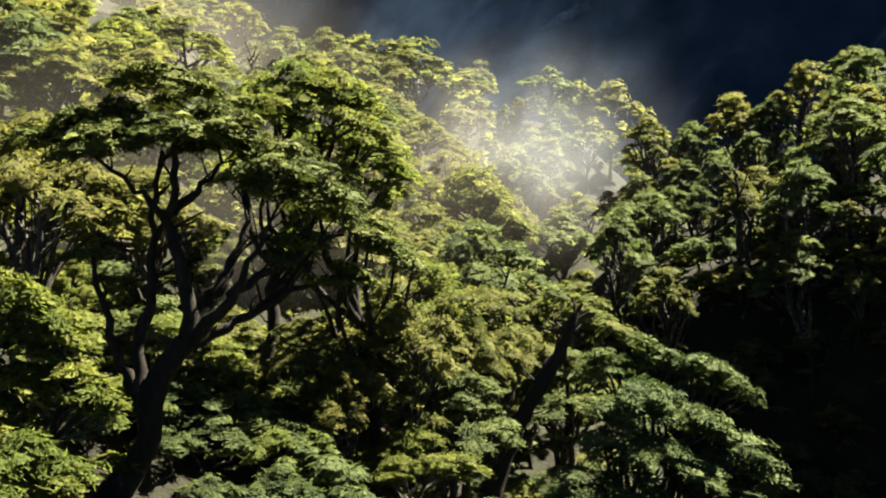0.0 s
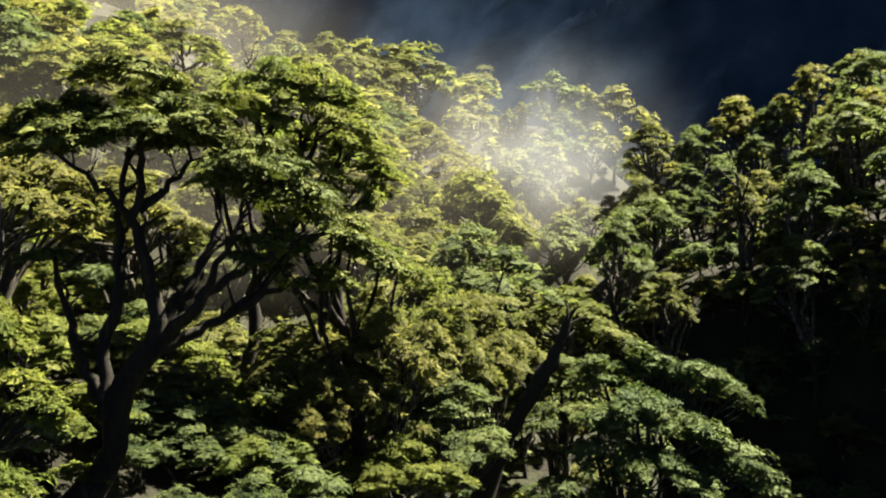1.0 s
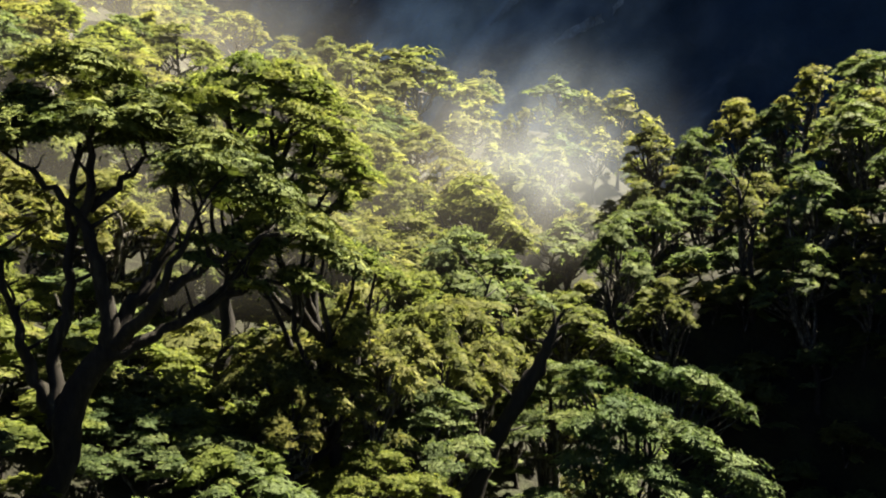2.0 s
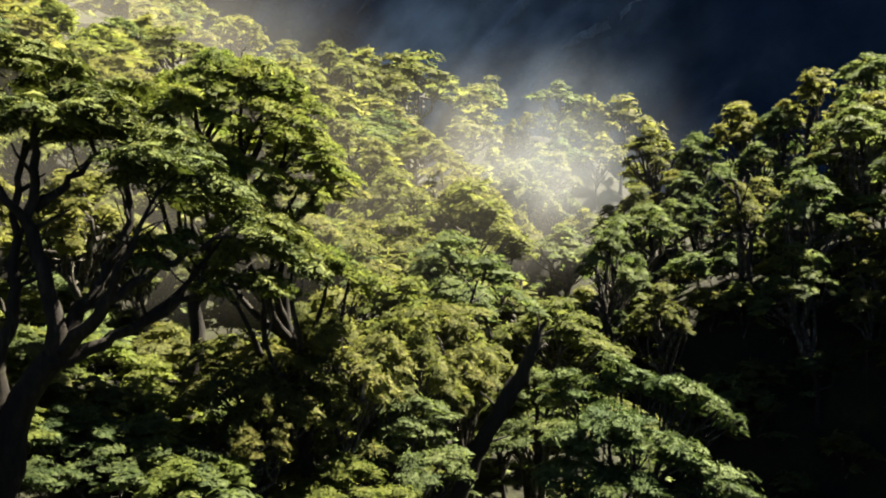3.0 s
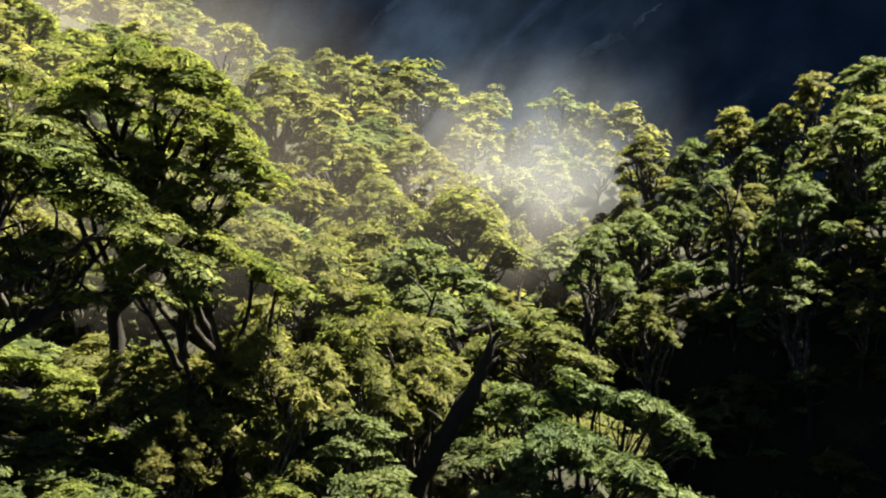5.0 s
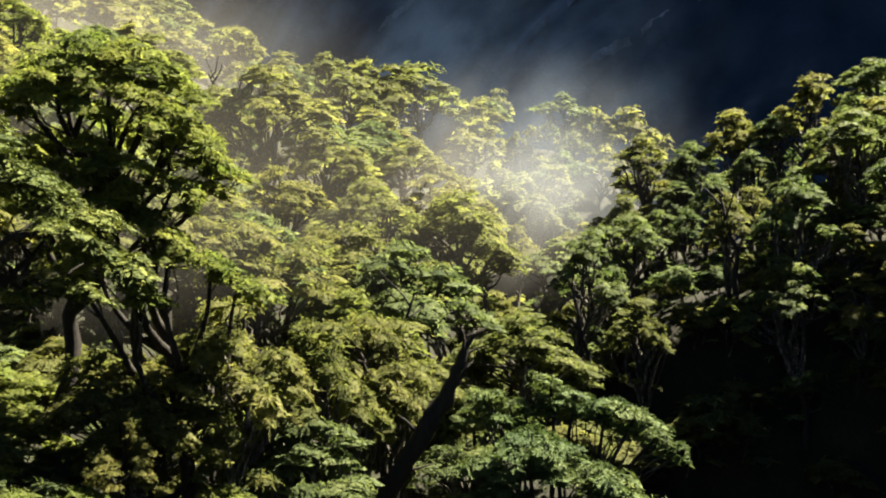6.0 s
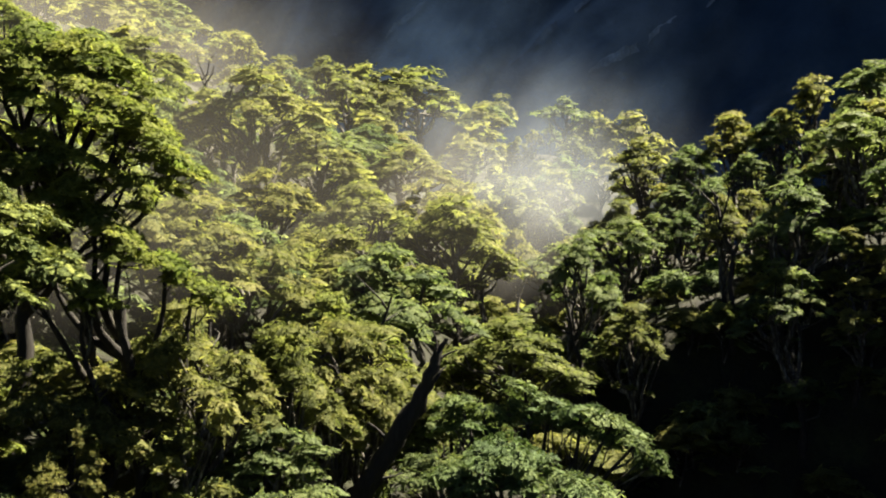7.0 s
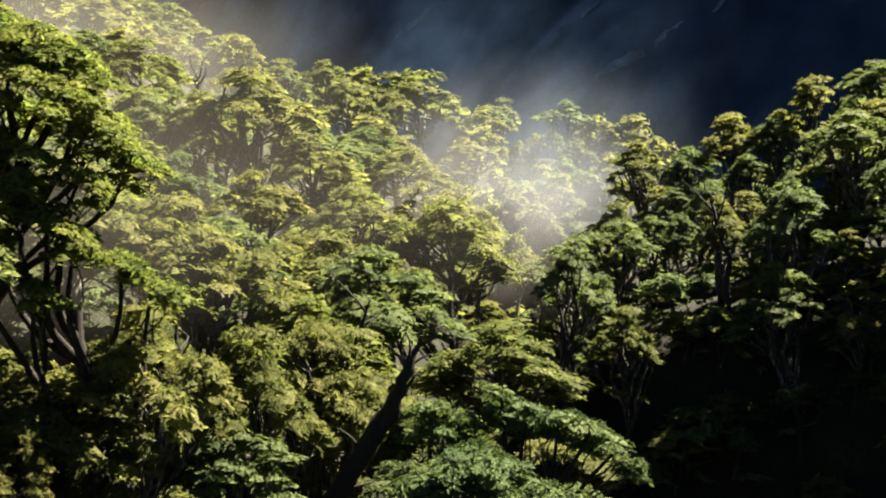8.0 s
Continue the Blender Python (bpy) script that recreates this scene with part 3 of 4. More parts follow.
    for x, y, z, reach in lobes:
        for k in range(int(3.8 * reach * reach) + 2):
            a, d = rng.uniform(0, 6.28), rng.uniform(0, 1) ** 0.6
            spots.append((x + 1.15 * reach * d * math.cos(a), y + 1.15 * reach * d * math.sin(a),
                          z - 0.3 - 0.55 * reach * d * d - rng.uniform(0, 0.55), 0.12 + reach * rng.uniform(0.34, 0.58)))
    for e in ends[::2]:
        if e.z > roof(e.x) - 2.2:
            spots.append((e.x, e.y, e.z, rng.uniform(0.45, 0.8)))
    for x, y, z, r in spots:
        n = int(300 * r * r) + 60
        part("leaf_pad", leaf_mesh("leaf_pad", leaf_pads([(x, y, z)], [r], [((x - 3.5) / 6, y / 5)], n, 0.15, rng, 0.20, 0.30, 5), LEAF_OLD_SHADED), tree)
    for piece in tree.children_recursive:
        for vert in piece.data.vertices:   # the crown leans towards the valley, most on its upper side
            vert.co.y += max(vert.co.z, 0) / 15.5 * (-3.6 + 0.36 * vert.co.x)
    tree.location = (-12.2, 37.5, float(ground_height(-12.2, 37.5)))
    planted.append((-9.0, 37.5, 5.0))
    return tagged(tree, "old leaning beech with dark bent trunk and wide sloping layered crown", "tree")


old_beech = build_old_beech()


def build_snag():
    """A thick dead trunk, leaning, broken off at the top with short stubs."""
    rng = np.random.RandomState(11)
    snag = new("dead_leaning_trunk")
    way = [Vector(p) for p in ((0, 0, -1.5), (0.8, 0, 1.2), (1.75, 0.0, 3.2), (2.7, 0.1, 4.8), (3.45, 0.1, 6.2), (4.35, 0.1, 7.5), (4.6, 0.0, 8.5), (5.15, 0, 9.5))]
    fine = [way[i].lerp(way[i + 1], q / 3) + Vector(rng.normal(0, 0.07, 3)) for i in range(7) for q in range(3)] + [way[-1]]
    girth = np.interp(np.linspace(0, 7, 22), range(8), (0.56, 0.48, 0.44, 0.40, 0.42, 0.30, 0.24, 0.07)) * rng.uniform(0.88, 1.14, 22)
    part("trunk", mesh_of("trunk", *tube(fine, list(girth), 10, 0.16, rng), BACKLIT_WOOD, True), snag)
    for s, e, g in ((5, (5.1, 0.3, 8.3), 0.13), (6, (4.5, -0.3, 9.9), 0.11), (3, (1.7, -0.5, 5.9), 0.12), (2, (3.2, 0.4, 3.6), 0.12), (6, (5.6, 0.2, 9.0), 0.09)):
        part("stub", mesh_of("stub", *tube(bendy(way[s], e, 5, 0.15, rng), taper(g, 0.03, 5), 6, 0.1, rng), BACKLIT_WOOD, True), snag)
    snag.location = (2.9, 56.5, 14.4)
    planted.append((4.0, 56.0, 2.0))
    return tagged(snag, "dead broken trunk leaning over the forest slope", "dead tree")


build_snag()


def build_lobed_beech(name, x, y, fork, lobes, material, layers, fall, seed, label):
    """A beech with a crown of given lobes (x, y, top, reach): a trunk up to the fork, a crooked limb to each lobe, stepped awnings that fall away to the side named by fall."""
    rng = np.random.RandomState(seed)
    foot = Vector((x, y, float(ground_height(x, y))))
    fork = Vector(fork)
    tree = new(name)
    stem = [p + Vector(rng.normal(0, 0.10, 3)) for p in bendy(foot - Vector((0, 0, 0.8)), fork, 13, 0.6, rng)]
    part("trunk", mesh_of("trunk", *tube([p - foot for p in stem], taper(0.38, 0.24, 13), 9, 0.14, rng), BACKLIT_WOOD, True), tree)
    low, high = min(v[2] for v in lobes), max(v[2] for v in lobes)
    for lx, ly, lz, reach in lobes:
        end = Vector((lx, ly, lz - 0.15))
        way = bendy(stem[min(int(7 + 5.9 * (lz - low) / (high - low)), 12)], end, 9, 0.8, rng, 0.5)
        limb = part("limb", mesh_of("limb", *tube([p - foot for p in way], taper(0.22, 0.06, 9), 6, 0.12, rng), BARK, True), tree)
        away = Vector((lx - fork.x + fall, ly - fork.y, 0)).normalized()
        for c, r in awning_spots(end, reach, away, rng, layers, 0.42):
            twig = bendy(way[int(rng.randint(5, 8))], c - Vector((0, 0, 0.1)), 5, 0.35, rng)
            part("branch", mesh_of("branch", *tube([p - foot for p in twig], taper(0.06, 0.02, 5), 4), LICHEN_LIT_BARK, True), limb)
            made = leaf_pads([c - foot], [r], [(0.8 * away.x, 0.8 * away.y)], int(300 * r * r) + 60, 0.19, rng, 0.24, 0.36, 4, 1.25)
            part("leaf_pad", leaf_mesh("leaf_pad", made, material), tree)
    tree.location = foot
    planted.append((x, y, 5.0))
    return tagged(tree, label, "tree")


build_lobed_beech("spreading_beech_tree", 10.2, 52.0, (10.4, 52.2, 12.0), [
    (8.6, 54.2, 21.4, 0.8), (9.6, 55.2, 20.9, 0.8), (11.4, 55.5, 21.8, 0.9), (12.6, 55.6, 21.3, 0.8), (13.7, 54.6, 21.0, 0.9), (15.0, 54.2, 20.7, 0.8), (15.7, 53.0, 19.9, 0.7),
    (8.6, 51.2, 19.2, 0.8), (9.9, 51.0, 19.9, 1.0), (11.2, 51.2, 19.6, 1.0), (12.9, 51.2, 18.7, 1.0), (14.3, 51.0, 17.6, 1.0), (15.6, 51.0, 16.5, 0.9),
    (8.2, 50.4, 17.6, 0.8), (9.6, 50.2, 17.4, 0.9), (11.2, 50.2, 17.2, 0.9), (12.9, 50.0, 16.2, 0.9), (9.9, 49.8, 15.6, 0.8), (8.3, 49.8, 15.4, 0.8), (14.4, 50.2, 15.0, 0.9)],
    LEAF_LOW_SHADED, 3, 1.2, 17, "broad low beech with long stepped green awnings on the slope")
build_lobed_beech("tall_spreading_beech_tree", -9.8, 51.5, (-6.6, 50.0, 30.0), [
    (-6.9, 47.6, 35.3, 1.0), (-8.5, 48.2, 34.7, 1.0), (-5.4, 47.8, 35.0, 1.0), (-3.9, 47.8, 34.2, 1.0), (-9.3, 47.0, 33.6, 0.9), (-7.4, 46.4, 33.9, 0.9), (-5.6, 46.6, 33.5, 0.9),
    (-3.9, 46.8, 32.8, 0.9), (-2.9, 48.0, 32.0, 0.9), (-7.1, 50.2, 33.0, 1.0), (-4.6, 50.2, 32.6, 1.0), (-8.8, 49.8, 32.0, 0.9), (-2.2, 49.4, 30.9, 0.9), (-9.6, 48.2, 31.2, 0.8),
    (-6.2, 46.8, 31.2, 0.8), (-4.6, 46.6, 30.4, 0.8), (-7.8, 47.0, 30.4, 0.8), (-3.2, 47.2, 29.8, 0.7)],
    LEAF_GOLD, 4, 0.8, 31, "tall beech with sweeping yellow-green awnings over a dark trunk")
build_lobed_beech("near_beech_tree", -12.6, 26.6, (-12.2, 26.6, 21.5), [
    (-12.6, 27.4, 25.2, 0.8), (-11.5, 27.2, 24.8, 0.7), (-10.9, 27.0, 24.3, 0.5), (-12.4, 26.8, 24.0, 0.7), (-11.2, 26.6, 23.3, 0.6), (-10.3, 26.6, 22.9, 0.5), (-9.8, 26.6, 22.4, 0.45),
    (-12.0, 26.2, 22.6, 0.7), (-12.2, 25.4, 21.5, 0.7), (-10.9, 25.2, 21.3, 0.6), (-10.2, 25.2, 20.7, 0.5), (-11.3, 24.8, 20.3, 0.7), (-10.0, 24.8, 19.8, 0.5), (-12.4, 25.0, 19.9, 0.7)],
    LEAF_GOLD, 4, 1.2, 41, "bright beech with drooping yellow-green sprays on the spur")
build_lobed_beech("sweeping_beech_tree", -3.6, 51.2, (-4.4, 50.0, 25.0), [
    (-6.6, 47.2, 30.0, 0.8), (-5.4, 46.8, 29.3, 0.9), (-4.3, 46.8, 28.5, 0.8), (-3.3, 47.3, 27.6, 0.9), (-2.3, 48.6, 27.0, 0.8), (-1.3, 49.4, 26.2, 0.8), (-6.9, 48.6, 28.2, 0.7),
    (-5.7, 46.2, 27.3, 0.7), (-7.0, 46.6, 26.6, 0.7), (-4.4, 46.7, 25.9, 0.7)],
    LEAF_GOLD, 2, 1.4, 37, "beech with bright yellow-green awnings stepping down the slope")
build_lobed_beech("low_beech_tree", -4.6, 50.0, (-4.8, 49.8, 19.5), [
    (-5.6, 49.4, 22.9, 0.9), (-4.4, 48.9, 22.7, 0.9), (-6.8, 49.0, 23.2, 0.8), (-3.1, 48.9, 22.2, 0.8), (-5.0, 48.0, 21.6, 0.8), (-6.4, 47.8, 21.8, 0.8), (-3.6, 47.9, 20.9, 0.8), (-2.2, 48.8, 20.8, 0.8), (-7.6, 48.6, 21.6, 0.8)],
    LEAF, 3, 1.0, 43, "small beech with layered green crown under taller trees")


def build_bare_stem(way, girth, twigs, seed, label):
    """A bare stem along the way (its first point is its foot), dead or a living beech's limb, with a few crooked twigs.
    """
    rng = np.random.RandomState(seed)
    foot = Vector(way[0])
    pts = [Vector(p) - foot for p in way]
    fine = []
    for i in range(len(pts) - 1):
        for q in range(3):
            fine.append(pts[i].lerp(pts[i + 1], q / 3) + Vector(rng.normal(0, girth * 0.25, 3)))
    fine.append(pts[-1])
    stem = new("dead_tree_stem")
    part("trunk", mesh_of("trunk", *tube(fine, taper(girth, girth * 0.3, len(fine)), 7, 0.12, rng), BACKLIT_WOOD, True), stem)
    for k in range(twigs):
        s = fine[int(len(fine) * (0.45 + 0.5 * k / max(twigs, 1)))]
        e = s + Vector((rng.uniform(-1, 1), rng.uniform(-1, 1), rng.uniform(0.2, 1.2))) * girth * rng.uniform(5, 10)
        part("twig", mesh_of("twig", *tube(bendy(s, e, 5, girth, rng), taper(girth * 0.35, girth * 0.1, 5), 5), BACKLIT_WOOD, True), stem)
    stem.location = foot
    return tagged(stem, label, "dead tree")


def on_ground(x, y):
    return (x, y, float(ground_height(x, y)) - 0.5)


build_bare_stem([on_ground(-3.2, 57.0), (-3.0, 57.0, 18.5), (-2.8, 57.0, 21.0), (-2.5, 57.0, 23.0), (-2.6, 57.0, 24.6)], 0.26, 3, 3, "thin dead stem standing among green crowns")
build_bare_stem([on_ground(-7.0, 163.0), (-6.0, 162.0, 41.0), (-4.6, 161.0, 44.5), (-2.6, 160.0, 46.4), (-0.6, 159.0, 47.8), (0.9, 158.0, 50.6)], 0.62, 5, 4, "bare crooked limb of an old tree against the mist")
build_bare_stem([on_ground(-9.6, 163.0), (-9.4, 162.5, 42.0), (-8.6, 162.0, 45.5), (-8.9, 162.0, 49.0), (-7.6, 162.0, 51.5)], 0.6, 5, 6, "dark forked old trunk standing on the slope")
# Visible limbs and trunks of living beeches, built as separate bare stems.
for way, girth, twigs, seed in (
        ([on_ground(-21.6, 128.0), (-21.4, 128.0, 46.5), (-20.9, 127.8, 49.4), (-21.0, 127.6, 51.8), (-21.8, 127.6, 53.4)], 0.34, 6, 12),
        ([on_ground(-20.6, 127.0), (-20.2, 127.0, 46.8), (-19.5, 127.0, 48.8), (-18.3, 126.8, 50.4), (-17.7, 126.6, 52.2)], 0.32, 5, 13),
        ([on_ground(-15.2, 130.0), (-15.2, 130.0, 46.0), (-14.8, 130.0, 49.0), (-15.2, 130.0, 51.0), (-15.8, 130.0, 53.2)], 0.30, 6, 14),
        ([on_ground(-13.8, 127.0), (-13.6, 127.0, 45.5), (-13.3, 127.0, 48.0), (-12.7, 126.8, 49.8), (-11.6, 126.6, 51.6)], 0.30, 6, 15),
        ([on_ground(-14.0, 126.0), (-13.0, 125.6, 39.9), (-11.4, 125.4, 40.6), (-10.2, 125.2, 42.0), (-9.6, 125.0, 44.4)], 0.34, 5, 16),
        ([on_ground(-9.0, 126.0), (-8.9, 126.0, 40.2), (-9.1, 126.0, 42.0), (-8.7, 126.0, 44.6), (-8.9, 126.0, 46.4)], 0.32, 5, 18),
        ([on_ground(-7.2, 126.4), (-7.4, 126.4, 40.4), (-6.9, 126.4, 42.6), (-6.2, 126.4, 44.8)], 0.26, 4, 19),
        ([on_ground(-7.2, 78.0), (-7.1, 77.6, 24.6), (-7.2, 77.4, 26.6), (-6.6, 77.4, 28.6)], 0.24, 4, 20),
        ([on_ground(-4.2, 77.0), (-4.0, 76.4, 24.0), (-3.6, 76.2, 26.0), (-2.6, 76.0, 28.2)], 0.24, 4, 22),
        ([on_ground(4.2, 67.0), (4.0, 66.4, 22.0), (4.2, 66.0, 24.0), (4.9, 65.8, 26.0)], 0.20, 4, 23),
        ([on_ground(29.0, 128.5), (29.2, 128.5, 36.0), (28.8, 128.5, 39.5), (28.0, 128.5, 43.0)], 0.36, 5, 24),
        ([on_ground(30.4, 128.6), (30.4, 128.6, 35.0), (30.8, 128.6, 39.0), (31.8, 128.6, 43.0)], 0.30, 4, 25),
        ([on_ground(36.4, 96.6), (36.2, 96.4, 31.0), (36.0, 96.4, 34.0), (36.4, 96.4, 36.4)], 0.24, 5, 26),
        ([on_ground(19.0, 96.6), (18.2, 96.2, 21.6), (17.6, 96.0, 24.0), (17.2, 96.0, 26.4)], 0.26, 5, 27)):
    build_bare_stem(way, girth, twigs, seed, "dark crooked trunk of an old beech between leaf layers")
build_bare_stem([on_ground(31.2, 98.0), (31.0, 98.0, 27.0), (31.4, 98.0, 30.5), (30.2, 98.0, 33.5), (29.8, 98.0, 36.0)], 0.34, 6, 8, "pale twisted trunk forking below the canopy")

# Trees that stand out one by one: kind, pick, x, y, top, breadth
STANDING = [
    ("near", 1, -16.2, 38.5, 31.6, 0.9), ("mounded", 0, -11.0, 22.4, 21.2, 0.75),
    ("near", 4, -2.4, 51.8, 25.4, 0.8), ("near", 1, 1.0, 55.4, 24.5, 0.7), ("near", 3, 2.6, 60.6, 24.8, 0.6), ("near", 1, 6.6, 72.0, 19.6, 0.9), ("near", 4, 8.8, 70.0, 17.8, 0.8), ("near", 1, 4.4, 70.4, 20.6, 0.9), ("near", 4, 9.8, 75.5, 19.4, 0.9), ("near", 4, -5.2, 63.7, 24.8, 0.8), ("near", 0, -6.4, 54.0, 20.8, 0.8), ("near", 0, -2.8, 57.0, 20.4, 0.8), ("near", 1, -8.8, 56.5, 22.0, 0.8), ("near", 4, -0.6, 61.0, 21.0, 0.8), ("near", 3, 3.8, 62.5, 24.6, 0.9),
    ("near", 3, -5.0, 46.8, 21.2, 0.8), ("near", 0, -1.4, 48.0, 18.4, 1.2), ("near", 2, 0.8, 52.5, 20.6, 1.0),
    ("near", 2, 6.4, 52.6, 15.6, 1.3),
    ("tall", 0, 18.6, 98.0, 32.6, 0.8), ("tall", 1, 29.2, 130.5, 46.6, 1.0), ("tall", 2, 38.4, 125.3, 48.6, 1.0), ("tall", 3, 33.6, 128.5, 44.6, 0.8),
    ("tall", 0, 52.8, 119.0, 52.6, 1.0), ("tall", 3, 42.0, 122.0, 47.4, 0.9), ("tall", 0, 35.0, 131.0, 46.0, 1.0), ("tall", 1, 30.5, 125.0, 40.5, 1.0), ("tall", 2, 26.0, 124.0, 38.5, 0.9),
    ("tall", 3, 38.0, 117.0, 42.5, 1.0), ("tall", 0, 33.5, 115.0, 39.5, 1.0), ("tall", 2, 44.5, 112.0, 44.0, 1.0), ("tall", 1, 50.0, 114.0, 47.5, 1.0), ("tall", 3, 29.5, 109.0, 35.5, 1.0),
    ("tall", 1, 45.5, 120.0, 51.4, 0.9), ("tall", 0, 36.0, 97.0, 37.0, 0.9), ("tall", 2, 30.8, 100.0, 36.0, 0.8),
    ("tall", 1, 66.0, 154.0, 60.6, 1.1), ("tall", 0, 55.0, 128.0, 55.0, 1.0), ("tall", 2, 24.0, 112.0, 37.0, 0.8),
    ("tall", 2, 41.0, 102.0, 35.5, 0.9), ("tall", 0, 48.0, 106.0, 42.0, 0.9),
    ("tall", 0, 44.5, 101.0, 35.0, 0.9), ("tall", 2, 49.0, 97.0, 34.0, 0.9), ("tall", 1, 41.0, 98.0, 33.0, 0.9), ("tall", 0, 47.0, 111.0, 45.0, 0.9),
    ("tall", 0, 34.0, 93.5, 30.0, 0.9), ("tall", 1, 39.5, 92.0, 28.5, 0.9), ("tall", 1, 45.0, 95.0, 30.0, 0.9),
    ("tall", 2, 22.5, 95.0, 26.5, 0.8),
    # Unseen trees beyond the right edge, added to shade the hollow.
    ("tall", 0, 46.0, 56.0, 32.0, 0.8), ("tall", 1, 48.0, 69.0, 36.0, 0.8), ("tall", 2, 51.0, 80.0, 40.0, 0.8), ("tall", 0, 53.0, 62.0, 40.0, 0.8),
    ("middle", 0, -5.0, 74.5, 30.4, 1.1), ("middle", 2, -0.3, 85.6, 31.8, 1.1), ("middle", 0, -8.0, 73.0, 32.6, 1.0), ("middle", 4, -12.5, 69.3, 33.8, 1.0),
    ("middle", 3, 0.6, 72.5, 26.5, 1.0), ("middle", 2, -8.2, 123.0, 46.0, 1.2), ("middle", 4, -12.4, 115.5, 51.2, 1.1), ("middle", 4, -19.6, 122.0, 50.5, 1.1),
    ("middle", 0, 0.5, 158.0, 51.0, 1.2), ("middle", 1, -6.0, 164.0, 55.0, 1.2), ("middle", 2, 7.6, 168.0, 47.0, 0.8),
    ("far", 0, -1.6, 218.0, 77.5, 1.2), ("far", 1, -35.0, 205.0, 81.5, 1.0), ("far", 2, 30.0, 230.0, 74.2, 1.2), ("far", 1, 44.0, 229.0, 70.8, 0.9), ("far", 3, 37.0, 232.0, 71.5, 1.0),
    ("far", 0, -27.0, 208.0, 77.4, 1.0), ("far", 3, -19.0, 210.0, 77.8, 1.0), ("far", 1, -11.5, 213.0, 77.2, 1.1), ("far", 0, -5.5, 215.0, 76.4, 1.0), ("far", 2, -23.0, 196.0, 71.5, 1.0), ("far", 1, -14.0, 198.0, 71.0, 1.0), ("far", 3, -5.0, 200.0, 69.0, 1.0),
    ("far", 1, 12.0, 204.0, 52.0, 0.8), ("far", 3, 20.0, 207.0, 53.5, 0.8), ("far", 2, 28.0, 209.0, 58.0, 0.9), ("far", 0, 24.0, 216.0, 58.0, 0.8), ("far", 1, 15.0, 217.0, 57.5, 0.8),
    ("far", 3, 31.0, 221.0, 64.0, 0.9), ("far", 0, 37.0, 214.0, 60.0, 0.9), ("far", 2, 10.0, 191.0, 46.0, 0.7), ("far", 1, 22.0, 196.0, 48.0, 0.7), ("far", 3, 17.0, 183.0, 41.0, 0.7), ("far", 0, 26.5, 203.0, 54.5, 0.8),
    ("far", 1, 20.0, 232.0, 66.0, 0.7), ("far", 3, 24.0, 233.5, 67.5, 0.7), ("far", 0, 16.5, 229.0, 64.0, 0.7), ("far", 2, 27.5, 236.0, 69.5, 0.8), ("far", 1, 22.0, 226.0, 62.0, 0.7),
    ("middle", 0, -20.0, 74.5, 33.0, 1.0), ("middle", 2, -16.6, 71.5, 31.5, 0.9), ("middle", 4, -23.0, 78.5, 35.5, 1.0), ("middle", 2, -14.0, 64.0, 28.5, 0.9), ("middle", 2, 3.0, 149.0, 44.5, 1.0), ("middle", 0, 6.6, 140.0, 41.0, 1.0),
    ("far", 0, 18.0, 287.0, 88.0, 0.7), ("far", 1, 40.0, 236.0, 70.0, 1.0), ("far", 1, 12.0, 225.0, 68.0, 1.0), ("far", 0, 24.0, 240.0, 69.0, 1.0),
]
for n, (kind, pick, x, y, top, wide) in enumerate(STANDING):
    plant(kind, pick, x, y, None, 1.3 * n, wide, top=top)


def in_sight(x, y, margin):
    """Whether a place lies in the wedge that the walk looks along."""
    a = math.degrees(math.atan2(x + 1.5, y + 1.0))
    b = math.degrees(math.atan2(x - 10.2, y - 12.4))
    return (-24 - margin < a < 26 + margin) or (y > 18 and -26 - margin < b < 23 + margin)


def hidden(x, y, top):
    """Whether ground hides a place from the camera at both ends of its path; nothing is planted there."""
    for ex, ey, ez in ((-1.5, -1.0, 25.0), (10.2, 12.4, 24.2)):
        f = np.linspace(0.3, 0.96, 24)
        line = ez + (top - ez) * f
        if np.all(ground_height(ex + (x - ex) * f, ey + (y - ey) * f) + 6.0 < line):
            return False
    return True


# The forest between them, planted only where the camera sees it
rng = np.random.RandomState(21)
y = 22.0
while y < 300:
    step = 7.0 + 0.033 * y
    x = -0.62 * y - 14
    while x < 0.62 * y + 22:
        jx, jy = x + rng.uniform(-0.42, 0.42) * step, y + rng.uniform(-0.42, 0.42) * step
        x += step
        kind = "near" if jy < 66 else ("middle" if jy < 150 else "far")
        if jx > 12 and 80 < jy < 165:
            kind = "tall" if rng.uniform() < 0.6 else kind
        height = {"near": rng.uniform(8.0, 13.0), "middle": rng.uniform(9.5, 16.0), "tall": rng.uniform(12, 18), "far": rng.uniform(12, 19)}[kind]
        if jx < 8 and jy > 165:
            height = min(height, rng.uniform(11.0, 14.5))
        if jx > 24 and jy > 106:
            height = min(height, rng.uniform(8, 11))
        if jy < 45:
            height = min(height, rng.uniform(5.5, 7.5))
        pick, turn, wide = int(rng.randint(0, 60)), rng.uniform(0, 6.28), rng.uniform(0.95, 1.3)
        if jx > 12 and pick % 6 == 3:
            pick = 1
        if (jx > 19 and jy < 92) or (23 < jx < 34 and jy < 96) or (11 < jx < 21 and 108 < jy < 140) or (jx > 11 and 60 < jy < 80) or (jx > 5 and 64 < jy < 72) or not in_sight(jx, jy, 2.0) or any((jx - a) ** 2 + (jy - b) ** 2 < (0.55 * s + 1.4) ** 2 for a, b, s in planted):
            continue
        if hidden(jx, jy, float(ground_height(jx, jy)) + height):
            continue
        plant(kind, pick, jx, jy, height, turn, wide)
    y += step * 0.92

# Undergrowth on the near slope
tree_spots = list(planted)
y = 24.0
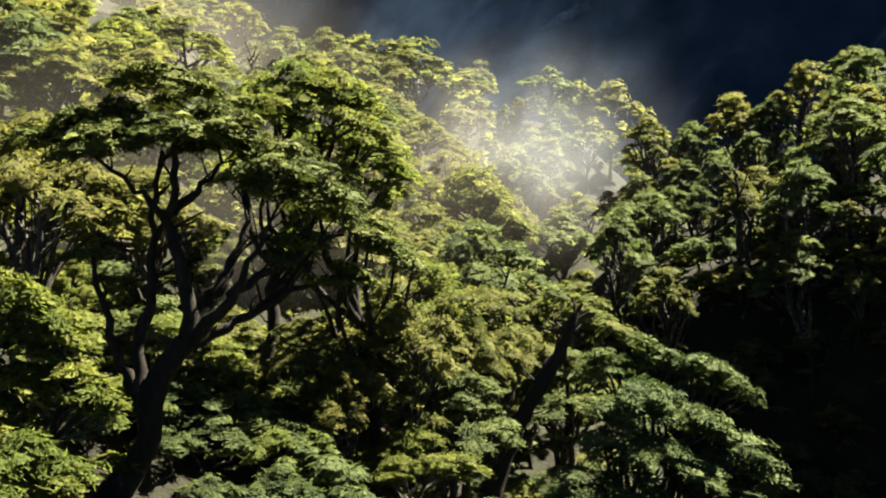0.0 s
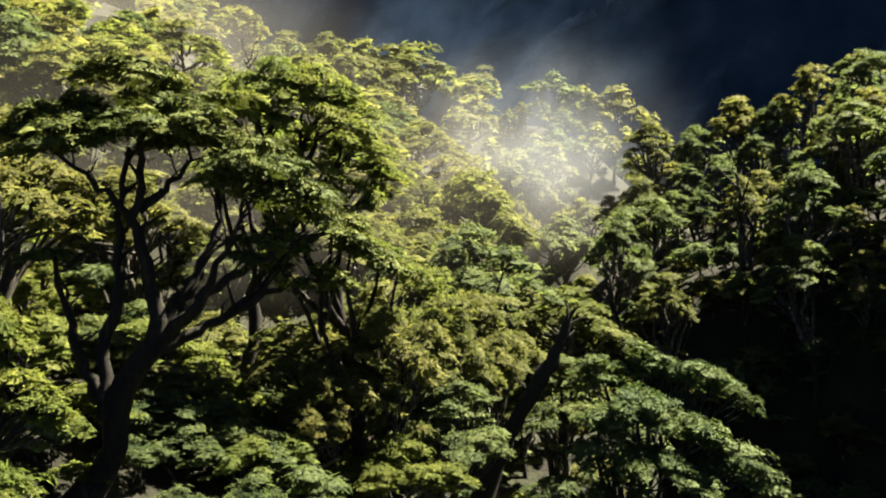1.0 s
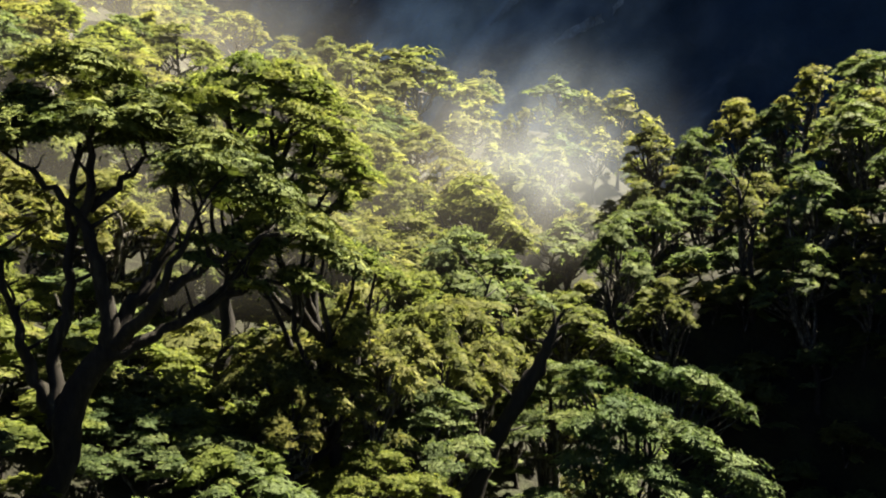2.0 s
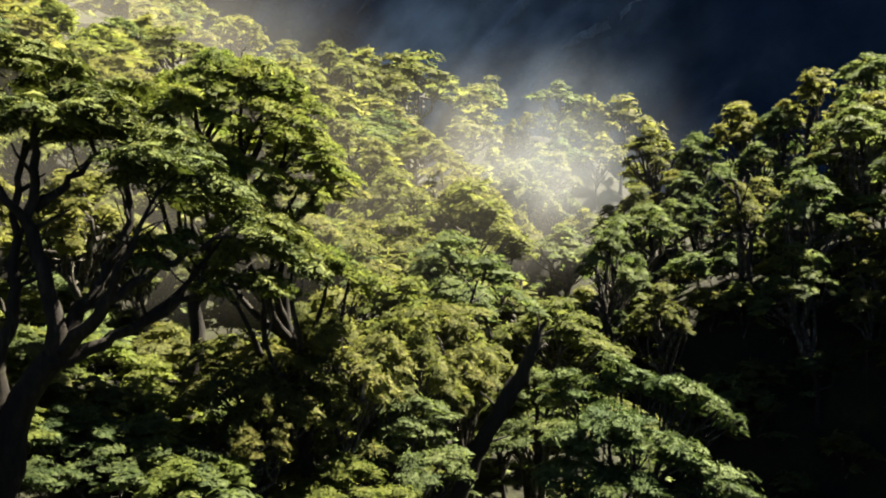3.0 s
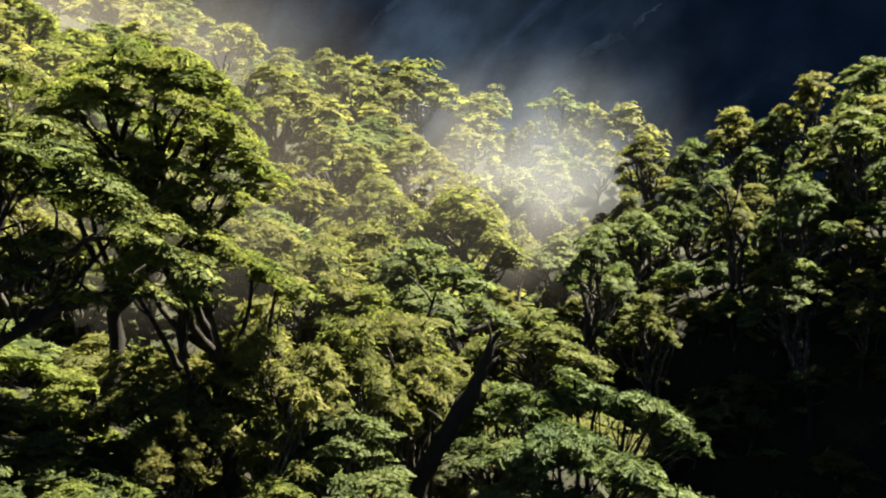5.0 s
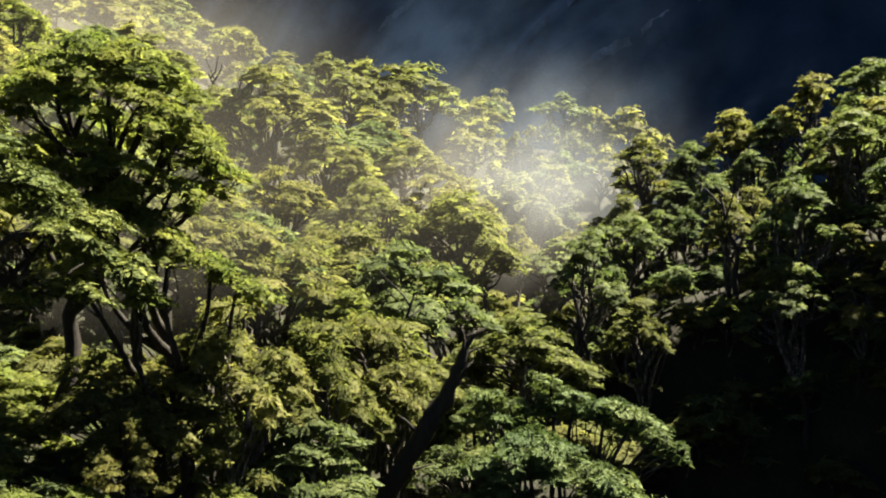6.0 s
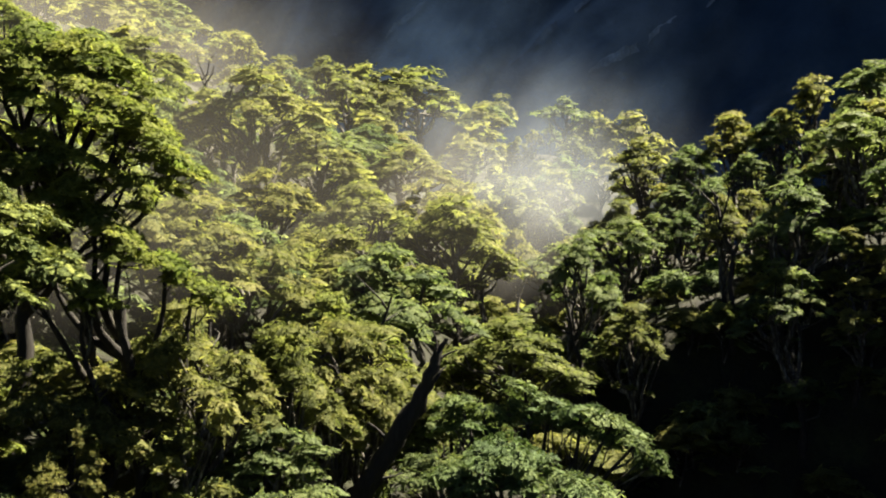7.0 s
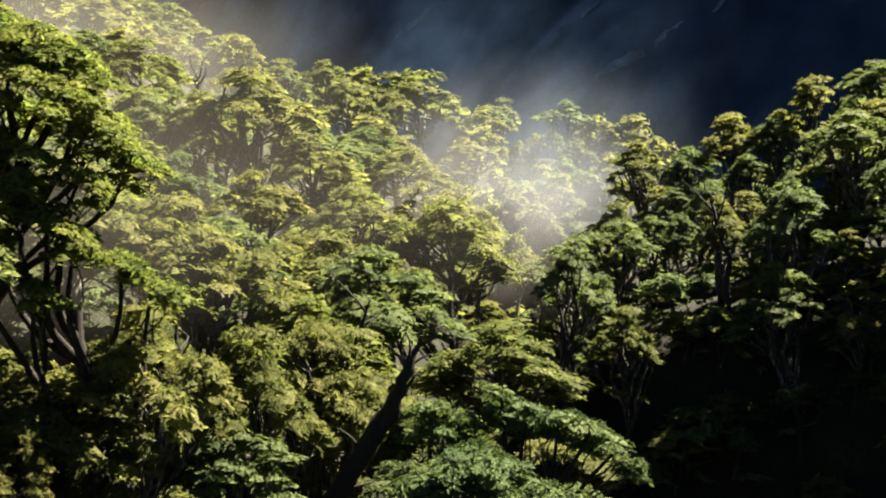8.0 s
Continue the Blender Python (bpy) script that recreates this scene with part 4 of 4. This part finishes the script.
while y < 64:
    x = -0.5 * y - 8
    while x < 15:
        jx, jy = x + rng.uniform(-1.2, 1.2), y + rng.uniform(-1.2, 1.2)
        x += 3.5
        if in_sight(jx, jy, 1.0):
            plant("shrub", int(rng.randint(0, 60)), jx, jy, rng.uniform(1.4, 2.4) if abs(jx + 11) < 3.5 and 33 < jy < 38 else rng.uniform(2.0, 4.0), rng.uniform(0, 6.28), rng.uniform(0.9, 1.4))
    y += 3.5


for x, y, h in ((-11.0, 39.6, 1.8), (-9.4, 41.6, 2.4), (-12.8, 41.0, 2.6), (-7.8, 43.2, 2.6), (-10.6, 43.6, 3.0), (-13.6, 38.2, 2.0), (-9.0, 38.4, 1.8),
                (-8.8, 45.4, 3.2), (-11.6, 46.4, 3.4), (-10.2, 48.0, 3.8), (-6.8, 45.0, 3.0), (-7.0, 48.6, 3.6), (-12.4, 44.2, 2.8)):
    plant("shrub", int(h * 10), x, y, h, x * 3, 1.3)

for x, y, h in ((5.0, 54.0, 3.8), (6.2, 56.4, 4.2), (4.4, 57.0, 3.6), (6.6, 53.4, 3.6), (5.6, 58.8, 4.4), (7.4, 57.4, 4.0), (3.6, 54.6, 3.4), (8.4, 59.4, 4.4), (5.4, 51.0, 3.2),
                (-9.6, 34.5, 1.9), (-10.6, 33.5, 1.8), (-8.6, 33.8, 2.0), (-11.4, 32.4, 2.0), (-9.2, 32.0, 2.2), (-7.6, 35.0, 2.2), (-8.2, 36.4, 2.0), (-7.4, 32.6, 2.4)):
    plant("shrub", int(h * 10), x, y, h, x * 3, 1.2)

# Bushes between the trees further up and on the bank of the knoll
y = 66.0
while y < 150:
    x = -0.45 * y - 6
    while x < 0.5 * y + 4:
        jx, jy = x + rng.uniform(-2.2, 2.2), y + rng.uniform(-2.2, 2.2)
        x += 6.6
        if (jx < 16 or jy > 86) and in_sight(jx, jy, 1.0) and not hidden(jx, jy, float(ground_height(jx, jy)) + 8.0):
            plant("thicket", int(rng.randint(0, 60)), jx, jy, rng.uniform(2.5, 5.0), rng.uniform(0, 6.28), rng.uniform(0.9, 1.4))
    y += 6.6


# Close scrub on the steep bank under the knoll
y = 85.0
while y < 106:
    x = 18.0
    while x < 50:
        jx, jy = x + rng.uniform(-1, 1), y + rng.uniform(-1, 1)
        x += 4.4
        if in_sight(jx, jy, 0.5):
            plant("thicket", int(rng.randint(0, 60)), jx, jy, rng.uniform(3.0, 5.0), rng.uniform(0, 6.28), rng.uniform(0.9, 1.2))
    y += 4.4


# ---- mist ----
def mist_bank(x, y, z, wide, high, density, scale, seed, even=0.15, tone=(0.80, 0.85, 0.93), turn=0.0):
    """A thin billowing veil of mist; tone paints in the warm or blue light on it."""
    nx, nz = 40, 28
    u, w = np.meshgrid(np.linspace(-1, 1, nx), np.linspace(-1, 1, nz))
    depth = 0.05 * wide * (u * u + w * w)
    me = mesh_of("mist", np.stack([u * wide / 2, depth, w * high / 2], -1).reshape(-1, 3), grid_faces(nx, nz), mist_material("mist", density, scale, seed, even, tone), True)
    ob = new("mist_bank", me)
    ob.matrix_basis = pose(x, y, z, 0, 0, turn)
    return tagged(ob, "thin mist drifting up between the trees, tinted with its light", "mist", "mist banks", "stuff")


# Tones put the light into the mist: warm where sunlit, blue where skylit.
mist_bank(12, 146, 43, 52, 42, 0.095, 0.11, 2, 0.1, (0.88, 0.85, 0.82))
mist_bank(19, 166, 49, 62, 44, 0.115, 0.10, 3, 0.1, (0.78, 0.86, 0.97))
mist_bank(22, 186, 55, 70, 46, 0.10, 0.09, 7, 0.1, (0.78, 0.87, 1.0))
# Two even veils added mainly to lift the shadows of the left slope.
mist_bank(-16, 60, 34, 60, 26, 0.045, 0.07, 10, 0.6, (0.88, 0.85, 0.78))
mist_bank(-6, 104, 39, 80, 34, 0.026, 0.07, 8, 0.5, (0.88, 0.85, 0.80))
mist_bank(-48, 152, 64, 104, 56, 0.19, 0.06, 4, 0.5, (0.88, 0.85, 0.80))
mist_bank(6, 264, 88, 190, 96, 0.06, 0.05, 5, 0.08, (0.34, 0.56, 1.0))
